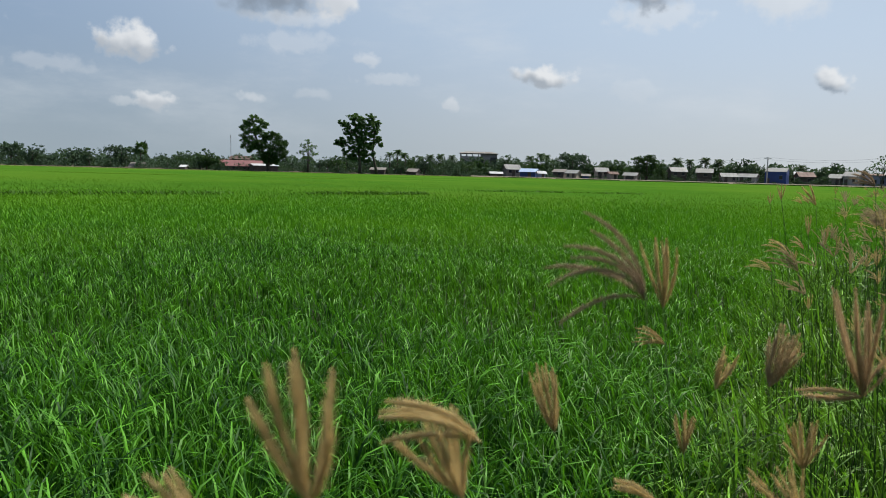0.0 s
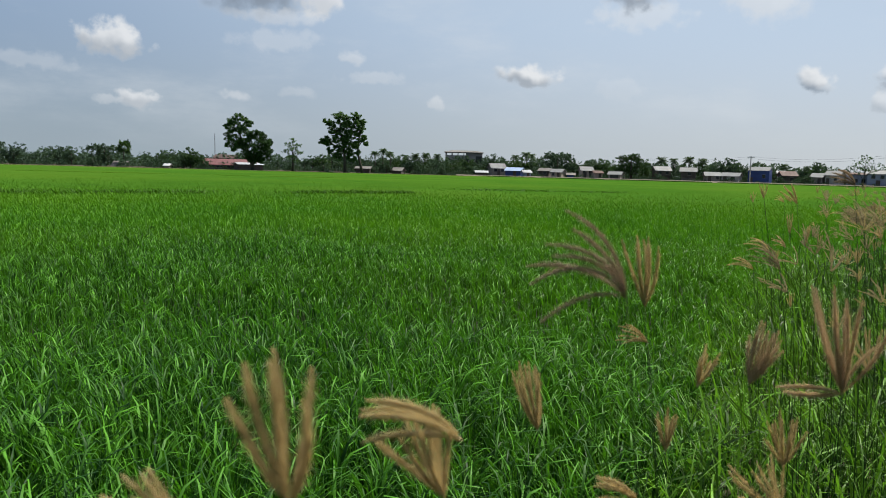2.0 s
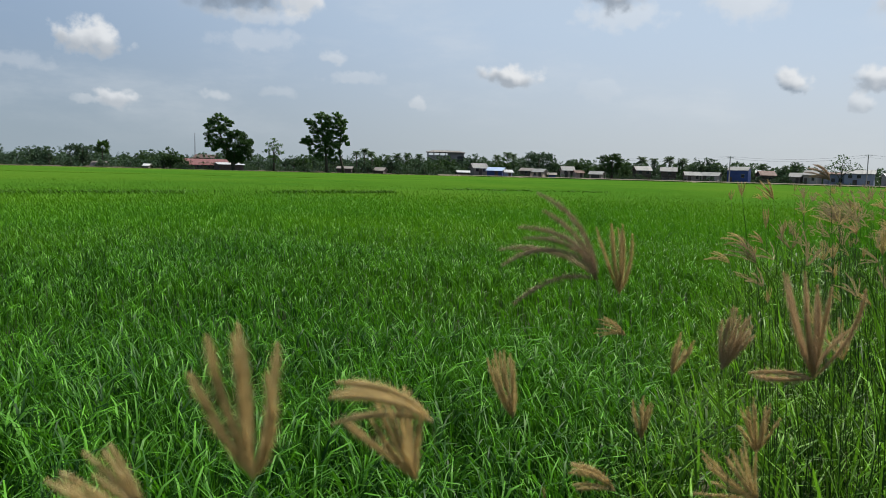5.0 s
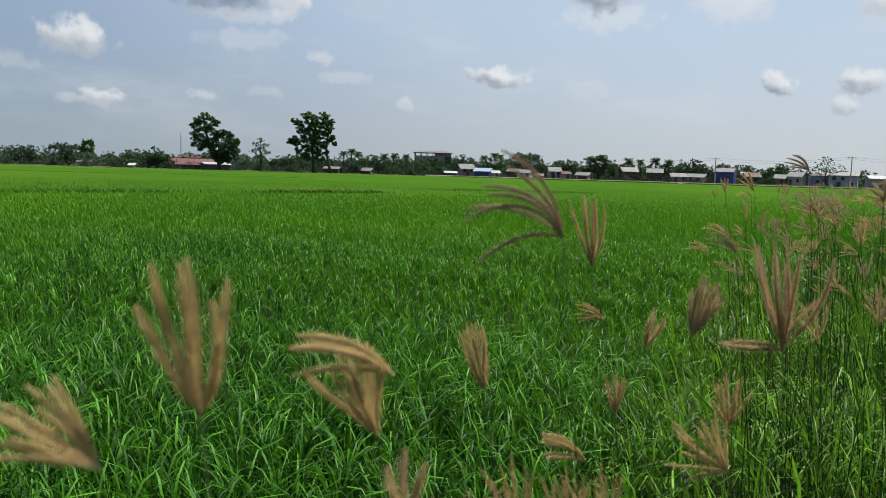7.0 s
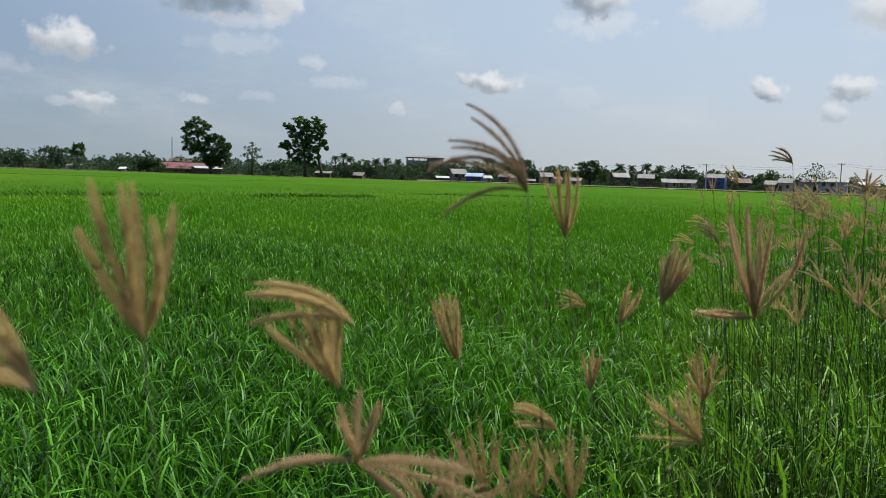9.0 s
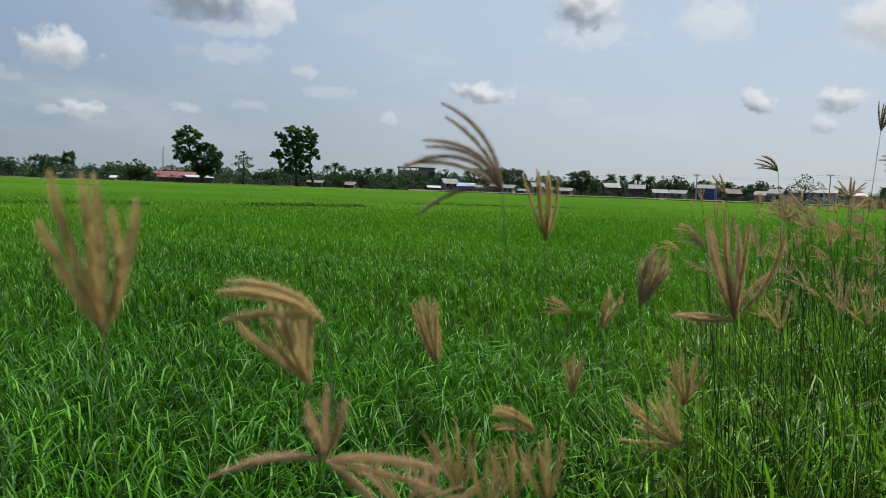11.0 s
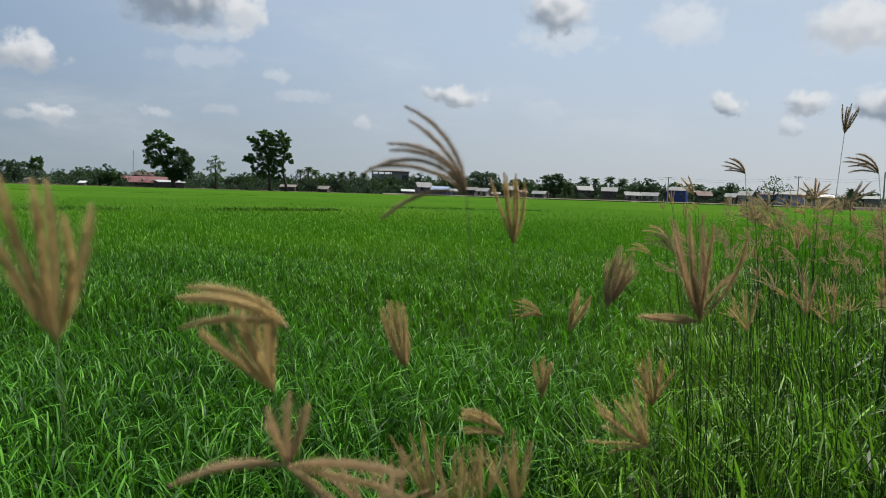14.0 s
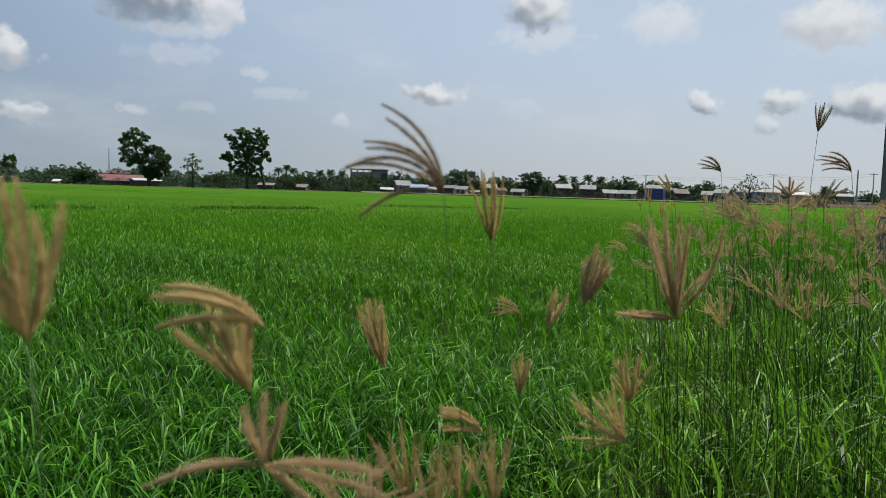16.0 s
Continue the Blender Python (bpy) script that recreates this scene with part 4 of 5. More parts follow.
def build_village():
    d = 204
    put_house(4.3, 5.5, 0.66, 212, "grey weathered house with a pale gabled roof", WOOD_GREY, TIN, rise=1.2, windows=((-0.9, 0.8, 1.3, 2.1), (1.0, 0.8, 1.3, 2.1)), doors=((0, 0.8, 0, 1.9),))
    put_house(5.55, 6.85, 0.40, d, "house with blue sheet walls and a pale blue roof", BLUEWALL, TIN_BLUE, rise=0.8, doors=((0.5, 0.9, 0, 1.6),))
    put_house(6.65, 7.35, 0.25, d - 3, "small shed with a white tin roof", BLUEGREYWALL, TIN_WHITE, rise=0.6, dep=3, doors=((0.2, 0.7, 0, 1.3),))
    put_house(7.9, 8.85, 0.42, d + 2, "dark boarded house on posts under a dark roof", WOOD_DARK, TIN_DARK, rise=0.7, windows=((0.3, 0.7, 1.2, 1.8),), doors=((-0.7, 0.7, 0, 1.6),))
    put_house(8.8, 9.75, 0.38, d - 2, "beige matting-walled house with a tin roof", BEIGEWALL, TIN, rise=0.8, windows=((-0.7, 0.6, 0.9, 1.6),), doors=((0.6, 0.7, 0, 1.5),))
    put_house(9.8, 10.5, 0.12, d - 1, "low shack hung with blue sheeting", BLUEWALL, TIN_DARK, rise=0.5, dep=3)
    put_house(10.7, 11.7, 0.60, d + 3, "two-storey pale pink house with a tin roof", PINKWALL, TIN, rise=1.0, windows=((-0.8, 0.6, 2.1, 2.8), (0.7, 0.6, 2.1, 2.8), (0.8, 0.6, 0.6, 1.4)), doors=((-0.6, 0.8, 0, 1.7),))
    put_house(11.6, 12.35, 0.33, d, "low pale pink lean-to beside the house", PINKWALL, TIN_RUST, rise=0.6, dep=3.5, doors=((0.3, 0.7, 0, 1.5),))
    put_house(12.75, 13.8, 0.30, d - 5, "little open-fronted stall with a pale roof", WOOD_GREY, TIN, rise=0.7, dep=3.5, windows=((0, 2.0, 0.7, 1.5),))
    put_house(15.75, 16.95, 0.74, d, "dark boarded house on stilts under a tin roof", WOOD_DARK, TIN, rise=1.0, floor_z=1.2, stilts=True, windows=((-0.9, 0.7, 1.7, 2.4), (0.9, 0.7, 1.7, 2.4)), lower=WOOD_DARK)
    put_house(17.55, 18.75, 0.70, d, "brown boarded house on stilts under a tin roof", WOOD_DARK, TIN, rise=0.95, floor_z=1.0, stilts=True, windows=((0.3, 0.8, 1.6, 2.3),), lower=WOOD_GREY)
    put_house(19.1, 20.25, 0.43, d - 2, "small grey house with a pale tin roof", WOOD_GREY, TIN, rise=0.85, windows=((1.0, 0.6, 0.8, 1.5),), doors=((-0.8, 0.7, 0, 1.6),))
    put_house(20.3, 21.6, 0.42, d - 2, "small whitewashed house with a pale tin roof", WHITEWALL, TIN, rise=0.8, windows=((0.7, 0.9, 0.8, 1.5),), doors=((-1.1, 0.8, 0, 1.6),))
    put_house(21.95, 23.5, 0.84, d, "bright blue house with a grey tin roof", BLUEWALL, TIN, rise=0.9, windows=((1.2, 0.7, 1.4, 2.1),), over=0.1, doors=((-1.6, 0.7, 0, 1.5),))
    put_house(23.85, 24.95, 0.60, d + 1, "dark house with a rusty red roof", WOOD_DARK, TIN_RUST, rise=1.0, windows=((0.5, 0.7, 0.9, 1.6),))
    put_house(23.7, 24.3, 0.62, d + 8, "small outbuilding with a white tin roof", WHITEWALL, TIN_WHITE, rise=0.6, dep=3)
    put_house(25.85, 26.75, 0.52, d, "grey boarded house with a low tin roof", WOOD_GREY, TIN, rise=0.9, doors=((0.6, 0.7, 0, 1.6),))
    put_house(26.7, 27.75, 0.70, d - 1, "grubby white house with a pale tin roof", WHITEWALL, TIN, rise=1.0, windows=((0.7, 0.6, 1.1, 1.9),), doors=((-0.9, 0.7, 0, 1.7),))
    put_house(27.9, 29.1, 0.60, d + 2, "blue-grey house with a flat tin roof", BLUEGREYWALL, TIN_RUST, rise=0.4, windows=((-0.8, 0.8, 0.9, 1.7), (0.8, 0.8, 0.9, 1.7)))
    put_house(29.0, 30.9, 0.78, d, "two-storey blue-grey house with a veranda roof", BLUEGREYWALL, TIN, rise=0.8, windows=((-1.8, 0.8, 1.9, 2.6), (0, 0.8, 1.9, 2.6), (1.8, 0.8, 0.6, 1.3)), doors=((-0.8, 0.9, 0, 1.5),))
    put_house(31.2, 32.5, 0.60, d + 4, "long low building with a white tin roof", WHITEWALL, TIN_WHITE, rise=0.7)
    put_house(34.2, 35.3, 0.58, d - 10, "low shack with a grey roof", WOOD_GREY, TIN, rise=0.6)
    # left of the big trees
    # dark wall material here stands in for shade on the long building's front
    put_house(-15.7, -11.9, 0.45, 212, "long low building with a faded red tin roof", WOOD_DARK, TIN_RED, dep=9, rise=1.5,
              windows=tuple((-5 + k * 2.0, 1.3, 0.5, 1.1) for k in range(6)))
    put_house(-13.6, -11.7, 0.24, 206, "pale tin-roofed annex of the long building", WOOD_DARK, TIN_WHITE, dep=5, rise=0.5)
    put_house(-14.9, -13.4, 0.75, 240, "brown-roofed house behind the long building", WOOD_DARK, TIN_MAROON, dep=6, rise=1.0)
    put_house(-21.4, -20.4, 0.10, 225, "dark low-roofed hut among the trees", WOOD_DARK, TIN_DARK, dep=5, rise=1.2)
    put_house(-18.2, -17.7, 0.02, 208, "small hut with a pale roof", WOOD_GREY, TIN_WHITE, dep=3, rise=0.5)
    put_house(-2.6, -1.7, 0.18, 212, "small dark-roofed hut under the palms", WOOD_DARK, TIN_DARK, dep=4, rise=0.8)
    put_house(-5.2, -4.0, 0.2, 215, "low grey hut behind the tall trees", WOOD_DARK, TIN_DARK, dep=4, rise=0.6)
    put_house(3.3, 4.3, 0.12, 204, "low white tin shelter", WOOD_DARK, TIN_WHITE, dep=4, rise=0.5)


build_village()


def build_block():
    """The unfinished concrete building that stands above the trees."""
    d = 262.0
    w, dep = width_at(1.2, 3.85, d), 9.0
    top = EYE + d * math.tan(radians(1.30))
    root = tagged(new("concrete_building"), "tall unfinished grey concrete building with an open top storey", "building")
    x, y = w / 2, dep / 2
    low = top - 0.95
    for z0, z1 in ((0, top * 0.46), (top * 0.52, low)):
        bm = bmesh.new()
        box(bm, -x, x, -y, y, z0, z1)
        part("wall", bm, BLOCK, root)
    bm = bmesh.new()
    box(bm, -x - 0.2, x + 0.2, -y - 0.2, y + 0.2, top * 0.46 + 0.003, top * 0.52 - 0.003)
    part("floor_slab", bm, CONCRETE, root, "projecting concrete floor slab")
    # open top storey: posts between the wall and the roof
    for k in range(7):
        for py in (-y + 0.15, y - 0.15):
            px = -x + 0.15 + k * (w - 0.3) / 6
            bm = bmesh.new()
            box(bm, px - 0.14, px + 0.14, py - 0.14, py + 0.14, low + 0.002, top + 0.05)
            part("post", bm, BLOCK, root)
    bm = bmesh.new()
    box(bm, x * 0.1, x - 0.4, -y + 0.5, y - 0.5, low + 0.002, top + 0.02)
    part("stair_room", bm, BLOCK, root, "closed room on the open top storey")
    bm = bmesh.new()
    gable_roof(bm, w, dep, top + 0.15, top + 0.75, 0.4, 0.12, hip=2.4)
    part("roof", bm, TIN_DARK, root, "low dark hipped roof")
    for level in (0.12, 0.50):
        for k in range(6):
            wx = -x + 1.1 + k * (w - 2.2) / 5
            if k == 5:
                continue
            bm = bmesh.new()
            box(bm, wx - 0.45, wx + 0.45, -y - 0.03, -y + 0.1, top * level + 0.6, top * level + 1.7)
            win = part("window", bm, GLASS_DARK if (k + int(level * 10)) % 3 else WHITEWALL, root)
            bm = bmesh.new()
            box(bm, wx - 0.55, wx + 0.55, -y - 0.08, -y - 0.004, top * level + 0.5, top * level + 0.597)
            part("sill", bm, CONCRETE, win)
    # no real hollow: a near-black panel on the wall gives the balcony's shade
    bm = bmesh.new()
    box(bm, x - 2.2, x + 0.01, -y - 0.05, -y + 0.1, top * 0.53, low - 0.15)
    part("balcony_recess", bm, GLASS_DARK, root, "near-black panel standing for the shade in a recessed balcony")
    stand(root, 2.52, d + dep / 2, 0.3)


build_block()


# ---------------------------------------------------------------- poles and wires
def utility_pole(name, label, h, r, arms=1, mat=CONCRETE):
    root = tagged(new(name), label, "utility pole")
    bm = bmesh.new()
    tube(bm, [(0, 0, 0), (0, 0, h)], [r, r * 0.65], 8)
    part("pole", bm, mat, root)
    for k in range(arms):
        bm = bmesh.new()
        z = h - 0.25 - 0.5 * k
        box(bm, -0.8, 0.8, -0.05, 0.05, z - 0.05, z + 0.05)
        part("crossarm", bm, STEEL, root)
        for sx in (-0.7, 0.0, 0.7):
            bm = bmesh.new()
            tube(bm, [(sx, 0, z + 0.05), (sx, 0, z + 0.22)], [0.05, 0.035], 6)
            part("insulator", bm, WHITEWALL, root)
    return root


def wire(a, b, sag, r):
    bm = bmesh.new()
    a, b = Vector(a), Vector(b)
    pts = [a.lerp(b, k / 14) - Vector((0, 0, sag * 4 * (k / 14) * (1 - k / 14))) for k in range(15)]
    tube(bm, pts, [r] * 15, 4)
    tagged(part("power_line", bm, CABLE), "thin dark power line sagging between poles", "cable", group="power lines", kind="structure")


def build_poles():
    tops = []
    for az, d, top, r in ((22.1, 201, 1.52, 0.16), (30.35, 201, 1.75, 0.14), (36.2, 190, 1.9, 0.14), (13.9, 232, 1.35, 0.13)):
        h = EYE + d * math.tan(radians(top)) - 0.5
        stand(utility_pole("utility_pole", "concrete utility pole with a crossarm beside the village road", h, r), az, d, 0.5)
        tops.append(spot(az, d, 0.5 + h))
    order = [tops[3], tops[0], tops[1], tops[2]]
    for a, b in zip(order, order[1:]):
        for dz in (0.0, -0.5):
            wire(a + Vector((0, 0, dz)), b + Vector((0, 0, dz)), 0.9, 0.013)
    stand(utility_pole("post", "plain grey post standing at the field's end", EYE - 0.5 + 188 * math.tan(radians(2.09)), 0.19, 0), 35.3, 188, 0.5)
    # the near pole on the bank
    root = tagged(new("concrete_pole"), "thick dark tapered concrete pole beside the bank", "utility pole")
    bm = bmesh.new()
    box(bm, -0.15, 0.15, -0.13, 0.13, 0, 9.0)
    for v in bm.verts:
        if v.co.z > 1:
            v.co.x *= 0.6
            v.co.y *= 0.6
    bmesh.ops.bevel(bm, geom=bm.edges[:], offset=0.02, segments=2, affect="EDGES")
    part("shaft", bm, POLE_DARK, root)
    stand(root, 37.3, 15.0, 0.2)
    # radio mast
    root = tagged(new("radio_mast"), "thin distant lattice radio mast above the trees", "mast")
    d, h = 300.0, 300 * math.tan(radians(2.16)) + EYE
    for k in range(3):
        bm = bmesh.new()
        a = k * math.tau / 3
        tube(bm, [(0.3 * math.cos(a), 0.3 * math.sin(a), 0), (0.12 * math.cos(a), 0.12 * math.sin(a), h)], [0.07, 0.05], 5)
        part("leg", bm, STEEL, root)
    for k in range(int(h / 1.2)):
        bm = bmesh.new()
        z = 0.6 + k * 1.2
        q = 0.3 - 0.18 * z / h
        tube(bm, [(q * math.cos(k * 2.09), q * math.sin(k * 2.09), z), (q * math.cos(k * 2.09 + 2.09), q * math.sin(k * 2.09 + 2.09), z + 1)], [0.03, 0.03], 4)
        part("brace", bm, STEEL, root)
    stand(root, -14.91, d)


build_poles()


def build_car():
    root = tagged(new("car"), "small white car parked by the earth road", "car")
    bm = bmesh.new()
    box(bm, -2.0, 2.0, -0.8, 0.8, 0.35, 0.9)
    bmesh.ops.bevel(bm, geom=bm.edges[:], offset=0.14, segments=3, affect="EDGES")
    part("body", bm, PAINT_WHITE, root)
    bm = bmesh.new()
    box(bm, -1.2, 1.1, -0.7, 0.7, 0.88, 1.45)
    for v in bm.verts:
        if v.co.z > 1.2:
            v.co.x *= 0.72
            v.co.y *= 0.85
    part("cabin", bm, GLASS_DARK, root, "dark glazed cabin")
    bm = bmesh.new()
    box(bm, -0.85, 0.8, -0.6, 0.6, 1.45, 1.5)
    part("roof", bm, PAINT_WHITE, root)
    for sx in (-1.25, 1.25):
        for sy in (-0.72, 0.72):
            bm = bmesh.new()
            tube(bm, [(sx, sy - 0.1, 0.31), (sx, sy + 0.1, 0.31)], [0.31, 0.31], 14)
            part("wheel", bm, RUBBER, root)
    stand(root, 35.6, 196, 0.82, -20)


build_car()

# the thin tree and the dry shrub by the road
stand(tree("tree", "spindly small tree with sparse large leaves beside the road",
           [(0, 0, 5.2, 2.2, 1.0), (-1.6, 0, 4.4, 1.3, 0.8), (1.9, 0, 4.2, 1.5, 0.9), (0.2, 0, 6.0, 1.4, 0.6), (0, 0, 3.6, 2.0, 0.8)],
           [([(-0.2, 0, 0), (-0.1, 0, 1.6), (0, 0, 3.2), (0.1, 0, 5.6)], [0.14, 0.11, 0.08, 0.03])],
           [((-0.1, 0, 1.8), (-1.8, 0, 4.4), 0.06), ((0, 0, 2.2), (2.0, 0, 4.4), 0.06), ((0, 0, 3), (1.1, 0, 5.4), 0.05), ((0, 0, 3), (-0.9, 0, 5.5), 0.05), ((0, 0, 2.6), (2.8, 0, 3.8), 0.04)],
           leaf=0.42, per=3.2, small=0.8, leaves=LEAF_DARK), 28.9, 165.0)
ob = stand(tree("shrub", "dry brown shrub beside the village road", [(0, 0, 1.6, 2.2, 1.4), (1.6, 0, 1.2, 1.5, 1.0), (-1.5, 0, 1.1, 1.3, 0.9)],
                [([(0, 0, 0), (0, 0, 1), (0.1, 0, 2)], [0.1, 0.07, 0.03])], [((0, 0, 0.6), (1.2, 0, 1.6), 0.04), ((0, 0, 0.6), (-1.0, 0, 1.5), 0.04)],
                leaf=0.26, per=26, leaves=DEAD), 32.8, 150.0)
ob["category"] = "shrub"


# ---------------------------------------------------------------- finger grass
def spike_mesh(start, a0, a1, depth, length, detail, mat, thick=1.0):
    """One bristly seed spike: it leaves the stem at angle a0 from upright towards -x and bends to a1; depth tips it away."""
    steps = 12 if detail > 100 else 6
    wave = rng.uniform(-6, 6)
    p = np.array(start, float)
    line, dirs = [p.copy()], []
    for k in range(steps):
        a = radians(a0 + (a1 - a0) * ((k + 0.5) / steps) ** 0.8 + wave * math.sin(k / steps * 4.4 + wave))
        dp = depth * (1 - 0.3 * k / steps)
        d = np.array([-math.sin(a) * math.cos(dp), math.sin(dp), math.cos(a) * math.cos(dp)])
        p = p + d * length / steps
        line.append(p.copy())
        dirs.append(d)
    dirs.append(dirs[-1])
    line, dirs = np.array(line), np.array(dirs)
    n = int(detail * length / 0.055)
    s = np.sort(rng.uniform(0.06, 1.0, n)) * steps
    i = np.minimum(s.astype(int), steps - 1)
    f = (s - i)[:, None]
    c = line[i] * (1 - f) + line[i + 1] * f
    d = dirs[i]
    r = rng.normal(size=(n, 3))
    out = r - d * (r * d).sum(1, keepdims=True)
    out /= np.linalg.norm(out, axis=1, keepdims=True)
    across = np.cross(d, out)
    grow = (np.minimum(1, (1.06 - s / steps) * 3.2) * np.minimum(1, 0.3 + s / steps * 3))[:, None] * thick
    close = detail > 220
    if close:
        c = c + out * 0.0005 * grow
    # spikelet: a narrow kite hugging the axis
    ln = (0.0021 if close else 0.0030) * rng.uniform(0.7, 1.3, (n, 1)) * grow
    tip = c + d * ln + out * ln * 0.40
    mid = c + d * ln * 0.45 + out * ln * 0.30
    v1 = np.stack([c, mid + across * (0.00045 if close else 0.0005) * grow, tip, mid - across * (0.00045 if close else 0.0005) * grow], 1)
    t1 = (np.array([(0, 1, 2), (0, 2, 3)])[None] + (np.arange(n) * 4)[:, None, None]).reshape(-1, 3)
    # awns: fine bristles that stand out round the spike like a brush
    bristles = []
    for again in range(3 if close else 2):
        r = rng.normal(size=(n, 3))
        o2 = r - d * (r * d).sum(1, keepdims=True)
        o2 /= np.linalg.norm(o2, axis=1, keepdims=True)
        c2 = c + o2 * 0.0006 * thick
        e2 = c2 + (d + o2 * rng.uniform(0.15, 0.75, (n, 1))) * rng.uniform(0.0032, 0.0082, (n, 1)) * grow
        w2 = np.cross(d, o2) * (0.00006 if close else 0.00016)
        bristles.append(np.stack([c2 - w2, c2 + w2, e2], 1))
    v2 = np.concatenate(bristles)
    t2 = (np.array([(0, 1, 2)])[None] + (np.arange(len(v2)) * 3)[:, None, None]).reshape(-1, 3)
    # axis
    rad = 0.00055
    ring = []
    for k in range(steps + 1):
        u = np.cross(dirs[k], [0.2, 1, 0.1])
        u /= np.linalg.norm(u)
        w = np.cross(dirs[k], u)
        ring += [line[k] + (u * math.cos(q) + w * math.sin(q)) * rad for q in (0, 2.09, 4.19)]
    t3 = []
    for k in range(steps):
        for q in range(3):
            a, b, e, g = k * 3 + q, k * 3 + (q + 1) % 3, k * 3 + 3 + q, k * 3 + 3 + (q + 1) % 3
            t3 += [(a, b, g), (a, g, e)]
    v, t = joined([(v1.reshape(-1, 3), t1), (v2.reshape(-1, 3), t2), (np.array(ring), np.array(t3))])
    me = tri_mesh("spike", v, t, mat)
    me.materials.append({SPIKE_BACKLIT: AWN_BACKLIT, SPIKE_PINK: AWN_PINK}.get(mat, AWN))
    which = np.zeros(len(t), np.int32)
    which[len(t1):len(t1) + len(t2)] = 1
    me.polygons.foreach_set("material_index", which)
    return me


def finger_grass(label, top, foot, spikes, detail=150, mat=None, leaves=2, stem_r=0.00055, thick=1.0):
    """A stalk from foot to top with a tuft of spikes; places are relative to the foot's own origin."""
    root = tagged(new("finger_grass"), label, "grass", group="finger grass on the bank")
    foot, top = Vector(foot), Vector(top)
    up = top - foot
    bm = bmesh.new()
    sway = Vector((-0.05, 0.01, 0)) * up.length
    pts = [foot + up * s - sway * 4 * s * (1 - s) * 0.35 for s in np.linspace(0, 1, 9)]
    tube(bm, [p - foot for p in pts], [stem_r * (1.5 - 0.7 * s) for s in np.linspace(0, 1, 9)], 5)
    part("stem", bm, STEM, root, smooth=True)
    for a0, a1, length, depth in spikes:
        part_mesh("spike", spike_mesh(top - foot, a0, a1, depth, length, detail, mat or SPIKE, thick), root)
    for k in range(leaves):
        z = up.length * rng.uniform(0.08, 0.45)
        s = z / up.length
        at = pts[int(s * 8)] - foot
        v, t = blades(np.array([[at.x, at.y, at.z]], np.float32), np.array([rng.uniform(0.08, 0.2)]), np.array([rng.uniform(0, 6.28)]),
                      np.array([rng.uniform(0.06, 0.16)]), np.array([rng.uniform(0.1, 0.8)]), np.array([0.005]), 5)
        part_mesh("leaf", tri_mesh("leaf", v, t, WEED), root)
    root.matrix_basis = Matrix.Translation(foot)
    return root


def seen_from_low(az, el, d):
    """A place d metres ahead of the lowered eye."""
    p = spot(az, d)
    return Vector((p.x + 0.047, p.y, EYE - 0.062 + d * math.tan(radians(el))))


def hero(az, el, d, spikes, label, mat=None, lean=(0.06, 0.03), detail=330, thick=1.0, full=True):
    top = seen_from_low(az, el, d)
    foot = Vector((top.x + lean[0], top.y + lean[1], 0))
    foot.z = float(bank_height(bank_side(foot.x, foot.y)))
    if detail > 250 and full:
        # close heads show their full tuft: a thinner second spike beside each
        spikes = list(spikes) + [(a + rng.uniform(-6, 6), b + rng.uniform(-9, 9), ln * rng.uniform(0.75, 1.02)) for a, b, ln in spikes]
        thick *= 0.82
        detail *= 0.75
    return finger_grass(label, top, foot, [(a, b, ln, dp) for (a, b, ln), dp in zip(spikes, np.resize([0.1, -0.25, 0.3, -0.1, 0.45, -0.4, 0.0, 0.2, -0.5, 0.35, -0.15], len(spikes)))],
                        detail, mat, 2, 0.00042 if detail > 220 else 0.00055, thick)


